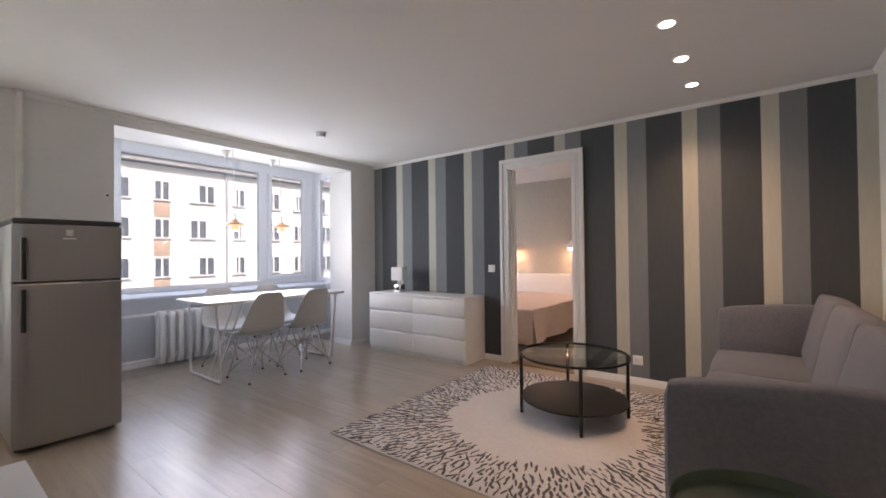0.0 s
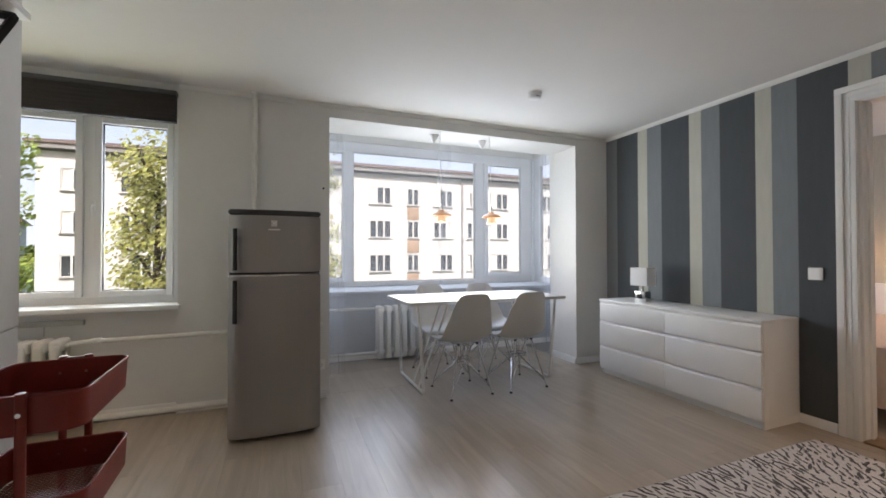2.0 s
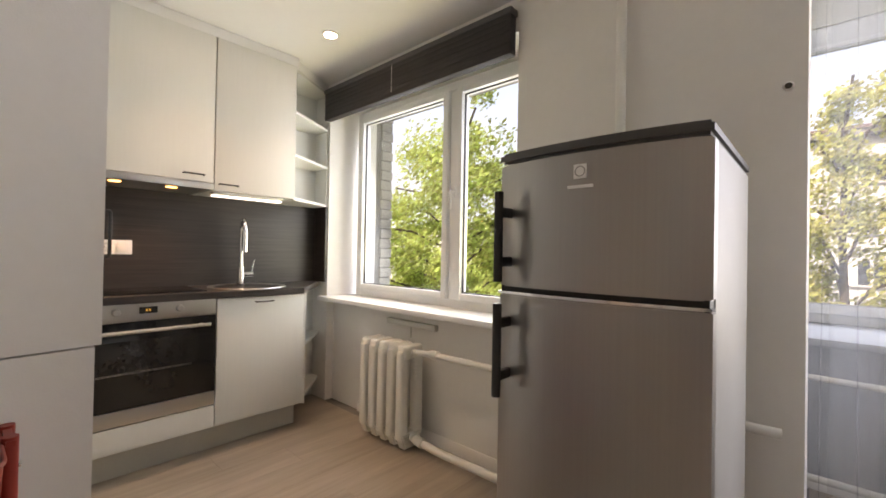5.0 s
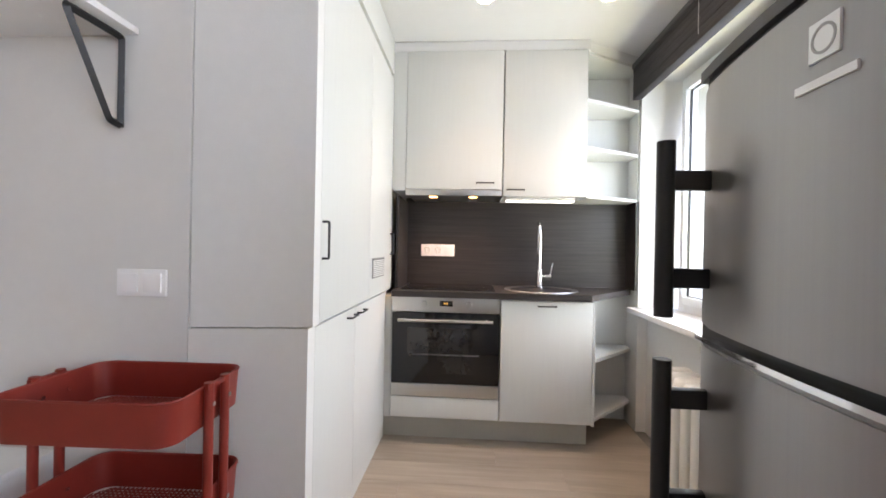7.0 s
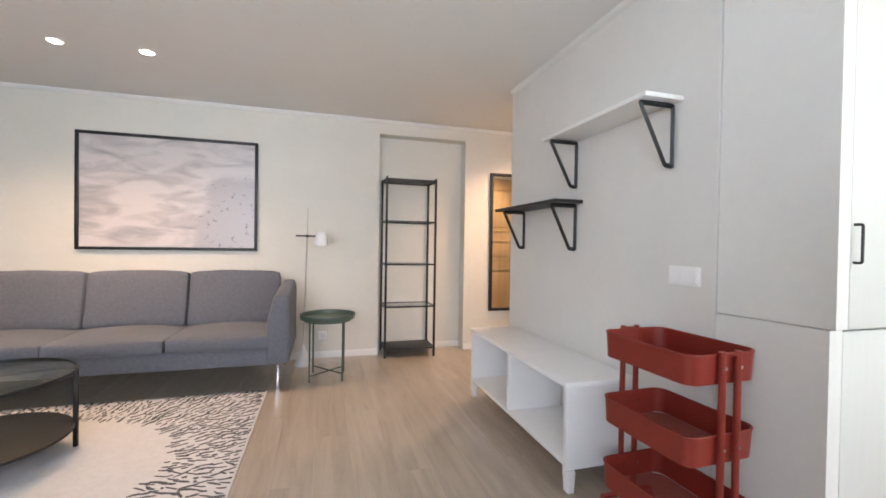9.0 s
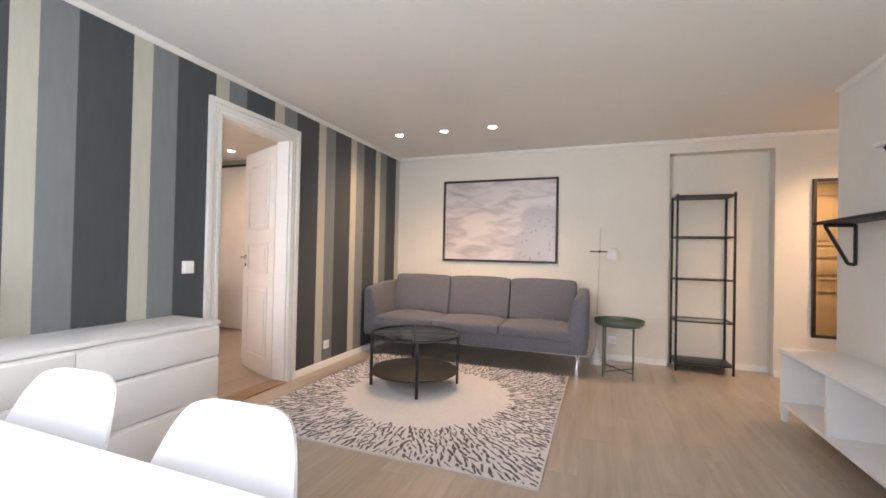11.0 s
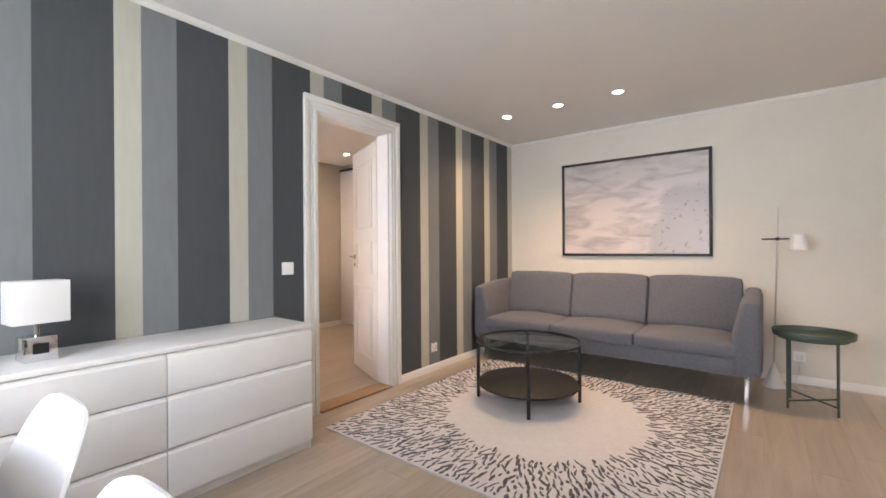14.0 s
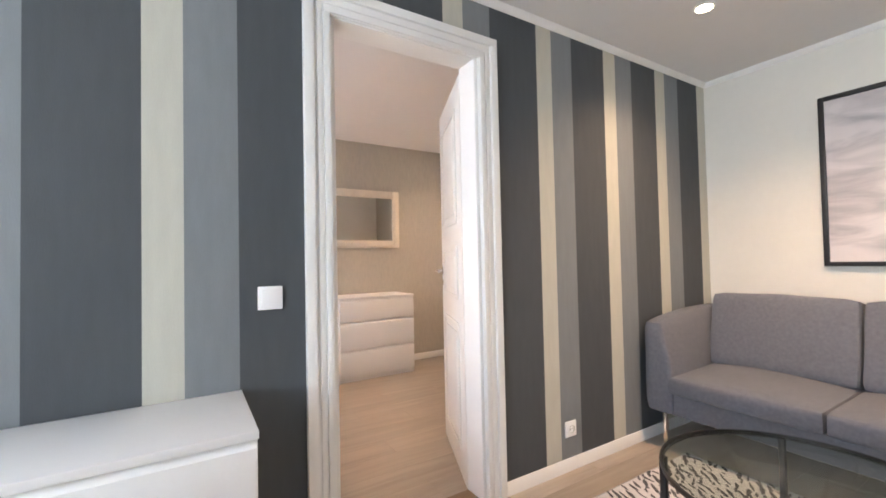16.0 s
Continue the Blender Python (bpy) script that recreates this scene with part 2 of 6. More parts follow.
def glass_material(name, tint, shade):
    m = bpy.data.materials.new(name)
    m.use_nodes = True
    ns, ln, p = nodes_of(m)
    g = ns.new("ShaderNodeBsdfGlossy")
    g.inputs["Roughness"].default_value = 0.01
    t = ns.new("ShaderNodeBsdfTransparent")
    t.inputs["Color"].default_value = (*tint, 1)
    lw = ns.new("ShaderNodeLayerWeight")
    lw.inputs["Blend"].default_value = 0.5
    pw = ns.new("ShaderNodeMath")
    pw.operation = "POWER"
    pw.inputs[1].default_value = 4.0
    ln.new(lw.outputs["Facing"], pw.inputs[0])
    fr = ns.new("ShaderNodeMath")
    fr.operation = "MULTIPLY_ADD"
    fr.inputs[1].default_value, fr.inputs[2].default_value = shade, 0.03
    ln.new(pw.outputs[0], fr.inputs[0])
    mx = ns.new("ShaderNodeMixShader")
    ln.new(fr.outputs[0], mx.inputs[0])
    ln.new(t.outputs[0], mx.inputs[1])
    ln.new(g.outputs[0], mx.inputs[2])
    ln.new(mx.outputs[0], ns["Material Output"].inputs[0])
    return m


M_GLASS = glass_material("window_glass", (0.97, 0.985, 0.98), 0.35)
M_SMOKE = glass_material("smoked_table_glass", (0.87, 0.9, 0.865), 0.4)
M_MIRROR = mat("mirror_silver", (0.82, 0.83, 0.82), 0.02, metal=1.0, var=0.0)


def sheer_material():
    m = bpy.data.materials.new("sheer_voile")
    m.use_nodes = True
    ns, ln, p = nodes_of(m)
    d = ns.new("ShaderNodeBsdfTranslucent")
    d.inputs["Color"].default_value = (0.86, 0.9, 0.95, 1)
    d2 = ns.new("ShaderNodeBsdfDiffuse")
    d2.inputs["Color"].default_value = (0.86, 0.88, 0.9, 1)
    a = ns.new("ShaderNodeMixShader")
    a.inputs[0].default_value = 0.4
    ln.new(d.outputs[0], a.inputs[1])
    ln.new(d2.outputs[0], a.inputs[2])
    t = ns.new("ShaderNodeBsdfTransparent")
    mx = ns.new("ShaderNodeMixShader")
    mx.inputs[0].default_value = 0.12
    ln.new(t.outputs[0], mx.inputs[1])
    ln.new(a.outputs[0], mx.inputs[2])
    ln.new(mx.outputs[0], ns["Material Output"].inputs[0])
    return m


M_SHEER = sheer_material()


def emissive(name, col, strength):
    m = bpy.data.materials.new(name)
    m.use_nodes = True
    ns, ln, p = nodes_of(m)
    p.inputs["Base Color"].default_value = (*col, 1)
    p.inputs["Emission Color"].default_value = (*col, 1)
    p.inputs["Emission Strength"].default_value = strength
    return m


M_BULB = emissive("warm_bulb", (1.0, 0.8, 0.55), 30)
M_LED = emissive("led_strip", (1.0, 0.92, 0.8), 2.5)

# ---- mesh helpers ----


def bm_box(x0, y0, z0, x1, y1, z1, bevel=0.0, seg=2, bm=None):
    b = bm or bmesh.new()
    r = bmesh.ops.create_cube(b, size=1.0, matrix=Matrix.LocRotScale(((x0 + x1) / 2, (y0 + y1) / 2, (z0 + z1) / 2), None, (abs(x1 - x0), abs(y1 - y0), abs(z1 - z0))))
    if bevel > 0:
        es = list({e for v in r["verts"] for e in v.link_edges})
        bmesh.ops.bevel(b, geom=es, offset=bevel, segments=seg, profile=0.6, affect="EDGES")
    return b


def bm_cyl(p, q, r, n=16, r2=None, bm=None, caps=True):
    b = bm or bmesh.new()
    p, q = Vector(p), Vector(q)
    d = q - p
    m = Matrix.Translation((p + q) / 2) @ d.to_track_quat("Z", "Y").to_matrix().to_4x4()
    bmesh.ops.create_cone(b, cap_ends=caps, segments=n, radius1=r, radius2=r if r2 is None else r2, depth=d.length, matrix=m)
    return b


def bm_lathe(profile, n=32, centre=(0, 0, 0), bm=None):
    """A turned shape: profile rows of radius and height."""
    b = bm or bmesh.new()
    rings = []
    for r, z in profile:
        rings.append([b.verts.new((centre[0] + max(r, 1e-4) * math.cos(2 * math.pi * i / n), centre[1] + max(r, 1e-4) * math.sin(2 * math.pi * i / n), centre[2] + z)) for i in range(n)])
    for a, c in zip(rings, rings[1:]):
        for i in range(n):
            b.faces.new((a[i], a[(i + 1) % n], c[(i + 1) % n], c[i]))
    bmesh.ops.recalc_face_normals(b, faces=b.faces)
    return b


def bm_tube(points, r, n=8, closed=False, bm=None):
    """A round bar along points, with mitred joints."""
    b = bm or bmesh.new()
    pts = [Vector(p) for p in points]
    rings, up = [], Vector((0, 0, 1))
    last = None
    for i, p in enumerate(pts):
        a = pts[i - 1] if (i or closed) else p
        c = pts[(i + 1) % len(pts)] if (i < len(pts) - 1 or closed) else p
        d = (c - a).normalized()
        if last is None:
            side = d.cross(up if abs(d.z) < 0.95 else Vector((1, 0, 0))).normalized()
        else:
            side = (last - d * last.dot(d)).normalized()
        last = side
        top = d.cross(side).normalized()
        rings.append([b.verts.new(p + r * (math.cos(2 * math.pi * k / n) * side + math.sin(2 * math.pi * k / n) * top)) for k in range(n)])
    pairs = list(zip(rings, rings[1:])) + ([(rings[-1], rings[0])] if closed else [])
    for a, c in pairs:
        for k in range(n):
            b.faces.new((a[k], a[(k + 1) % n], c[(k + 1) % n], c[k]))
    if not closed:
        b.faces.new(rings[0][::-1])
        b.faces.new(rings[-1])
    bmesh.ops.recalc_face_normals(b, faces=b.faces)
    return b


def arc_path(points, rad, n=5):
    """Points of a path with its inner corners rounded."""
    pts = [Vector(p) for p in points]
    out = [pts[0]]
    for a, p, c in zip(pts, pts[1:], pts[2:]):
        u, v = (a - p).normalized(), (c - p).normalized()
        s, e = p + u * rad, p + v * rad
        for i in range(n + 1):
            t = i / n
            out.append((1 - t) ** 2 * s + 2 * t * (1 - t) * p + t * t * e)
    return out + [pts[-1]]


def bm_prism(poly, axis, lo, hi, bevel=0.0, bm=None):
    """A flat outline pushed along an axis; poly gives the two other coordinates in order."""
    b = bm or bmesh.new()

    def at(u, v, w):
        return {"x": (w, u, v), "y": (u, w, v), "z": (u, v, w)}[axis]

    lo_v = [b.verts.new(at(u, v, lo)) for u, v in poly]
    hi_v = [b.verts.new(at(u, v, hi)) for u, v in poly]
    n = len(poly)
    fs = [b.faces.new(lo_v), b.faces.new(hi_v)]
    for i in range(n):
        fs.append(b.faces.new((lo_v[i], lo_v[(i + 1) % n], hi_v[(i + 1) % n], hi_v[i])))
    bmesh.ops.recalc_face_normals(b, faces=fs)
    if bevel:
        es = list({e for f in fs[:2] for e in f.edges})
        bmesh.ops.bevel(b, geom=es, offset=bevel, segments=2, affect="EDGES")
    return b


def mesh_of(name, bm, material, smooth=True):
    me = bpy.data.meshes.new(name)
    bm.normal_update()
    for e in bm.edges:
        e.smooth = len(e.link_faces) == 2 and e.calc_face_angle(0) < 0.65
    for f in bm.faces:
        f.smooth = smooth
    bm.to_mesh(me)
    bm.free()
    me.materials.append(material)
    return me


def part(name, bm, material, parent, label=""):
    ob = new(name, mesh_of(name, bm, material))
    ob.parent = parent
    if label:
        tagged(ob, label)
    return ob


def thing(name, label, category, at=(0, 0, 0), rz=0.0, group="", kind=""):
    ob = new(name)
    ob.empty_display_size = 0.1
    ob.matrix_world = pose(*at, 0, 0, rz)
    return tagged(ob, label, category, group, kind)


def single(name, bm, material, label, category, group="", kind=""):
    return tagged(new(name, mesh_of(name, bm, material)), label, category, group, kind)


def structure(name, bm, material, label="", category=""):
    return tagged(new(name, mesh_of(name, bm, material)), label, category or name.split("_")[0], "", "structure")


# ---- the shell of the flat ----
CEIL = 2.385
YW = 4.835
XT = -4.125
YS = -0.05


def boxes(*rows):
    b = bmesh.new()
    for r in rows:
        bm_box(*r, bm=b)
    return b


# striped wall with the bedroom door's opening
WALL_E = structure("wall_east", boxes((0.004, -0.2, 0, 0.125, 2.04, 2.6), (0.004, 2.04, 2.09, 0.125, 2.725, 2.6), (0.004, 2.725, 0, 0.125, 4.835, 2.6)), M_WALL, "partition wall with vertical charcoal, slate and greige striped wallpaper")
CREAMS = (4.95, 4.41, 3.86, 3.325, 2.78, 2.22, 1.645, 1.10, 0.575, 0.055)


def strip(y0, y1, m):
    y0, y1 = max(y0, YS), min(y1, 4.833)
    if y1 - y0 < 0.005:
        return
    for lo, hi in ((y0, min(y1, 1.94)), (max(y0, 1.94), min(y1, 2.83)), (max(y0, 2.83), y1)):
        if hi - lo > 0.002:
            z0 = 2.17 if lo >= 1.939 and hi <= 2.831 else 0.0
            part("wallpaper_strip", bm_box(0.0, lo, z0, 0.003, hi, CEIL), m, WALL_E)


for c0, c1 in zip(CREAMS, CREAMS[1:] + (-0.5,)):
    strip(c0 - 0.11, c0, M_CREAM)
    strip(c0 - 0.268, c0 - 0.11, M_MID)
    strip(c1, c0 - 0.268, M_DARK)

# picture wall, with a recess behind the shelf
structure("wall_south", boxes((-3.2, -0.4, 0, 0.0, YS, 2.6), (-4.12, -0.4, 0, -3.2, YS - 0.15, 2.6), (-4.12, YS - 0.15, 2.245, -3.2, YS, 2.6), (-6.2, -0.4, 0, -4.12, YS, 2.6)), M_CREAMWALL, "warm off-white painted wall with a recess")
# wall with the shelves, its end and the hall behind it
structure("wall_west", boxes((-4.325, 1.09, 0, XT, 2.93, 2.6), (-4.55, 1.09, 0, -4.325, 1.21, 2.6), (-6.2, 1.09, 0, -5.35, 1.21, 2.6), (-5.35, 1.09, 2.06, -4.55, 1.21, 2.6), (-6.2, -0.2, 0, -6.0, 1.21, 2.6)), M_WALL, "pale grey painted wall")
structure("wall_kitchen", boxes((-6.1, 2.6, 0, -5.835, 5.3, 2.6), (-5.835, 2.6, 0, -4.325, 2.72, 2.6)), M_WALL, "pale grey painted kitchen wall")
# window wall, with the kitchen window and the wide opening to the bay
structure("wall_north", boxes((-5.835, YW, 0, -5.64, 5.28, 2.85), (-5.64, YW + 0.06, 0, -3.985, 5.28, 0.755), (-5.64, YW, 2.22, -3.985, 5.28, 2.85), (-3.985, YW, 0, -2.917, 5.28, 2.85), (-2.917, YW, 2.277, -0.412, 5.28, 2.85), (-0.412, YW, 0, 0.2, 5.28, 2.85)), M_WALL, "pale grey-green painted outer wall")
structure("wall_bay", boxes((-3.5, 5.28, 0, -3.34, 6.65, 0.745), (0.17, 5.28, 0, 0.37, 6.65, 0.745), (-3.34, 5.86, 0, 0.17, 6.0, 0.71), (-3.34, 6.48, 0, 0.17, 6.65, 0.745)), M_BLUEGREY, "pale blue-grey parapet of the glazed bay")
structure("wall_bay_head", boxes((-3.5, 6.48, 2.54, 0.37, 6.65, 2.75), (-3.5, 5.28, 2.54, -3.34, 6.48, 2.75), (0.17, 5.28, 2.54, 0.37, 6.48, 2.75)), M_CREAMWALL, "cream painted band above the windows of the bay")
structure("ceiling", boxes((-6.1, -0.2, CEIL, 0.0, YW, CEIL + 0.1)), M_CEIL, "smooth white painted ceiling")
structure("ceiling_bay", boxes((-3.5, 5.28, 2.72, 0.37, 6.7, 2.8)), M_CEIL, "white bay ceiling")
structure("window_ledge", bm_box(-3.34, 5.8, 0.71, 0.17, 6.49, 0.745, 0.006), M_BLUEGREY, "deep pale grey window ledge of the bay", "ledge")
structure("ceiling_bedroom", boxes((0.125, -0.2, 2.4, 2.8, 5.3, 2.5)), M_CEIL, "white bedroom ceiling")
structure("wall_bedroom_east", boxes((2.64, 0.2, 0, 2.85, 5.3, 2.5)), M_PAPER, "bedroom wall in beige woven textile wallpaper")
structure("wall_bedroom_south", boxes((0.125, 0.2, 0, 2.64, 0.43, 2.5)), M_PAPER, "bedroom end wall in beige woven wallpaper")
structure("wall_bedroom_north", boxes((0.125, 4.7, 0, 0.75, 4.9, 2.5), (2.15, 4.7, 0, 2.64, 4.9, 2.5), (0.75, 4.7, 0, 2.15, 4.9, 0.9), (0.75, 4.7, 2.2, 2.15, 4.9, 2.5)), M_PAPER, "bedroom outer wall with a window opening")
structure("floor", boxes((-6.2, -0.3, -0.12, 2.9, 6.7, -0.012)), M_MORTAR, "pale limed oak laminate floor with planks")

# ---- trim of the shell ----


def skirting(name, x0, y0, x1, y1, nx, ny, h=0.062, t=0.014):
    """A moulded skirting board from point to point; (nx, ny) points into the room."""
    d = Vector((x1 - x0, y1 - y0, 0))
    L = d.length
    prof = [(0, 0), (t, 0), (t, h * 0.72), (t * 0.55, h * 0.9), (t * 0.4, h), (0, h)]
    b = bmesh.new()
    ends = []
    for px, py in ((x0, y0), (x1, y1)):
        ends.append([b.verts.new((px + nx * u, py + ny * u, v)) for u, v in prof])
    n = len(prof)
    for i in range(n):
        b.faces.new((ends[0][i], ends[0][(i + 1) % n], ends[1][(i + 1) % n], ends[1][i]))
    b.faces.new(ends[0])
    b.faces.new(ends[1])
    bmesh.ops.recalc_face_normals(b, faces=b.faces)
    structure(name, b, M_TRIM, "white moulded skirting board")


skirting("baseboard_1", -0.001, YS, -0.001, 1.925, -1, 0)
skirting("baseboard_2", -0.001, 2.85, -0.001, 4.83, -1, 0)
skirting("baseboard_3", 0.0, YS + 0.001, -3.2, YS + 0.001, 0, 1)
skirting("baseboard_4", -3.2, YS - 0.149, -4.12, YS - 0.149, 0, 1)
skirting("baseboard_5", -4.12, YS + 0.001, -5.99, YS + 0.001, 0, 1)
skirting("baseboard_6", XT + 0.001, 1.09, XT + 0.001, 2.93, 1, 0)
skirting("baseboard_7", -5.3, YW + 0.059, -4.0, YW + 0.059, 0, -1)
skirting("baseboard_8", -3.985, YW - 0.001, -2.93, YW - 0.001, 0, -1)
skirting("baseboard_9", -0.413, YW + 0.005, -0.413, 5.27, -1, 0)
skirting("baseboard_10", -0.405, YW - 0.001, -0.02, YW - 0.001, 0, -1)
skirting("baseboard_11", -3.33, 5.859, 0.16, 5.859, 0, -1)
skirting("baseboard_12", 2.639, 0.44, 2.639, 1.2, -1, 0, 0.07)


def cornice(name, x0, y0, x1, y1, nx, ny):
    b = bmesh.new()
    prof = [(0, 0), (0.026, 0), (0.024, -0.01), (0.011, -0.024), (0, -0.03)]
    ends = [[b.verts.new((px + nx * u, py + ny * u, CEIL - 0.001 + v)) for u, v in prof] for px, py in ((x0, y0), (x1, y1))]
    for i in range(5):
        b.faces.new((ends[0][i], ends[0][(i + 1) % 5], ends[1][(i + 1) % 5], ends[1][i]))
    b.faces.new(ends[0])
    b.faces.new(ends[1])
    bmesh.ops.recalc_face_normals(b, faces=b.faces)
    structure(name, b, M_TRIM, "slim white ceiling moulding", "trim")


cornice("trim_1", -0.001, YS, -0.001, 4.83, -1, 0)
cornice("trim_2", 0, YS + 0.001, -6.0, YS + 0.001, 0, 1)
cornice("trim_3", XT + 0.001, 1.09, XT + 0.001, 2.93, 1, 0)
cornice("trim_4", -3.98, YW - 0.001, 0, YW - 0.001, 0, -1)

# threshold of the bedroom door
structure("threshold", bm_box(-0.03, 2.045, 0.0, 0.124, 2.72, 0.014, 0.004), M_THRESH, "worn oak threshold board under the bedroom door", "threshold")


def casing(name, x, y0, y1, z1, out):
    """A stepped door casing round an opening in a wall x = const; out is -1 or 1."""
    t = thing(name, "white painted stepped door casing", "door frame", kind="structure")
    w = 0.105
    for k, (a, b, d) in enumerate(((0.0, w, 0.012), (0.004, 0.03, 0.02), (0.036, 0.055, 0.017), (0.068, w, 0.026))):
        for side, y in ((-1, y0), (1, y1)):
            lo, hi = sorted((y + side * a, y + side * b))
            part("casing_side", bm_box(min(x, x + out * d), lo, 0, max(x, x + out * d), hi, z1 + a, 0.002), M_TRIM, t)
        part("casing_head", bm_box(min(x, x + out * d), y0 - b, z1 + a, max(x, x + out * d), y1 + b, z1 + b, 0.002), M_TRIM, t)
    return t


casing("door_frame_1", -0.001, 2.035, 2.735, 2.08, -1)
jamb = thing("door_frame_2", "white painted door lining of the bedroom door", "door frame", kind="structure")
part("jamb", bm_box(0.0, 2.03, 0, 0.125, 2.052, 2.082, 0.002), M_TRIM, jamb)
part("jamb", bm_box(0.0, 2.718, 0, 0.125, 2.74, 2.082, 0.002), M_TRIM, jamb)
part("lining_head", bm_box(0.0, 2.052, 2.075, 0.125, 2.718, 2.1, 0.002), M_TRIM, jamb)
part("door_stop", bm_box(0.05, 2.706, 0, 0.08, 2.718, 2.075), M_TRIM, jamb)


def panel_door(name, label, w, h, m, at, rz, handle_side=1):
    """A door leaf from its hinge along +x, with raised panels and a lever handle."""
    t = thing(name, label, "door", at, rz, kind="structure")
    th = 0.04
    leaf = part("leaf", bm_box(0, -th / 2, 0.008, w, th / 2, h, 0.003), m, t)
    for side in (-1, 1):
        y = side * th / 2
        for z0, z1 in ((0.15, 0.8), (0.92, 1.2), (1.32, h - 0.13)):
            for x0, x1 in ((0.11, w - 0.11),):
                b = boxes(*((u0, min(y, y + side * 0.01), v0, u1, max(y, y + side * 0.01), v1, 0.004) for u0, v0, u1, v1 in ((x0, z0, x0 + 0.022, z1), (x1 - 0.022, z0, x1, z1), (x0 + 0.022, z0, x1 - 0.022, z0 + 0.022), (x0 + 0.022, z1 - 0.022, x1 - 0.022, z1))))
                bm_box(x0 + 0.055, min(y, y + side * 0.009), z0 + 0.055, x1 - 0.055, max(y, y + side * 0.009), z1 - 0.055, 0.007, bm=b)
                part("panel", b, m, leaf)
        hd = part("handle", bm_cyl((w - 0.06, y, 1.06), (w - 0.06, y + side * 0.05, 1.06), 0.009), M_CHROME, leaf, "chrome lever handle")
        part("lever", bm_tube(arc_path([(w - 0.06, y + side * 0.05, 1.06), (w - 0.09, y + side * 0.052, 1.06), (w - 0.17, y + side * 0.045, 1.055)], 0.01), 0.008), M_CHROME, hd)
        part("rose", bm_cyl((w - 0.06, y, 1.06), (w - 0.06, y + side * 0.008, 1.06), 0.025, 24), M_CHROME, leaf)
        part("key_rose", bm_cyl((w - 0.06, y, 0.985), (w - 0.06, y + side * 0.006, 0.985), 0.018, 20), M_CHROME, leaf)
    for z in (0.22, 1.05, h - 0.2):
        part("hinge", bm_cyl((-0.006, -th / 2, z - 0.04), (-0.006, -th / 2, z + 0.04), 0.007, 10), M_CHROME, t)
    return t


panel_door("door_1", "white panelled bedroom door standing open", 0.67, 2.055, M_DOORWHITE, (0.13, 2.03, 0), -23)
panel_door("door_2", "varnished pine panelled hall door, closed", 0.78, 2.05, M_PINE, (-5.345, 1.12, 0), 0)

# ---- windows ----


def window(name, label, x0, x1, z0, z1, y, splits, fr=0.055, handle_at=None, sash=True):
    """A PVC window in a wall y = const: outer frame, mullions, sashes and panes. splits: x of the mullions."""
    t = thing(name, label, "window", kind="structure")
    d = 0.06

    def bar(nm, a0, b0, a1, b1, yy=y, dd=d, parent=t):
        return part(nm, bm_box(a0, yy - dd / 2, b0, a1, yy + dd / 2, b1, 0.006), M_PVC, parent)

    bar("frame_bar", x0, z0, x0 + fr, z1)
    bar("frame_bar", x1 - fr, z0, x1, z1)
    bar("frame_bar", x0 + fr, z1 - fr, x1 - fr, z1)
    bar("frame_bar", x0 + fr, z0, x1 - fr, z0 + fr)
    xs = [x0 + fr] + [v for s in splits for v in (s - 0.035, s + 0.035)] + [x1 - fr]
    for s in splits:
        bar("mullion", s - 0.035, z0 + fr, s + 0.035, z1 - fr)
    for k in range(0, len(xs), 2):
        a, b = xs[k], xs[k + 1]
        q = 0.042 if sash else 0.018
        s = new("sash")
        s.parent = t
        for r in ((a, z0 + fr, a + q, z1 - fr), (b - q, z0 + fr, b, z1 - fr), (a + q, z1 - fr - q, b - q, z1 - fr), (a + q, z0 + fr, b - q, z0 + fr + q)):
            bar("sash_bar", *r, yy=y - 0.022, dd=0.07, parent=s)
        part("gasket", boxes((a + q, y - 0.03, z0 + fr + q, a + q + 0.006, y - 0.018, z1 - fr - q), (b - q - 0.006, y - 0.03, z0 + fr + q, b - q, y - 0.018, z1 - fr - q), (a + q, y - 0.03, z1 - fr - q - 0.006, b - q, y - 0.018, z1 - fr - q), (a + q, y - 0.03, z0 + fr + q, b - q, y - 0.018, z0 + fr + q + 0.006)), M_BLACK, s)
        g = part("pane", bm_box(a + q - 0.004, y - 0.004, z0 + fr + q - 0.004, b - q + 0.004, y + 0.004, z1 - fr - q + 0.004), M_GLASS, s)
        g.visible_shadow = False
    if handle_at:
        hx, hz = handle_at
        hd = part("handle", bm_box(hx - 0.013, y - 0.068, hz - 0.035, hx + 0.013, y - 0.056, hz + 0.035, 0.004), M_PVC, t)
        part("lever", bm_tube(arc_path([(hx, y - 0.06, hz), (hx, y - 0.1, hz), (hx, y - 0.1, hz - 0.11)], 0.012), 0.008), M_PVC, hd)
    return t


window("window_1", "white two-light PVC kitchen window", -5.575, -4.0, 0.785, 2.2, 5.08, (-4.575,), handle_at=(-4.545, 1.5))
structure("window_sill", bm_box(-5.68, 4.775, 0.755, -3.965, 5.1, 0.787, 0.006), M_PVC, "white window sill board below the kitchen window", "sill")
bay = thing("window_2", "white three-light window of the bay", "window", kind="structure")
BAY_PANES = ((-3.22, -2.58, 0.86, 2.385, True), (-2.437, -0.765, 0.803, 2.415, False), (-0.58, -0.045, 0.888, 2.39, True))
part("frame_bar", bm_box(-3.32, 6.5, 0.745, 0.15, 6.57, 0.8, 0.005), M_PVC, bay)
part("frame_bar", bm_box(-3.32, 6.5, 2.418, 0.15, 6.57, 2.54, 0.005), M_PVC, bay)
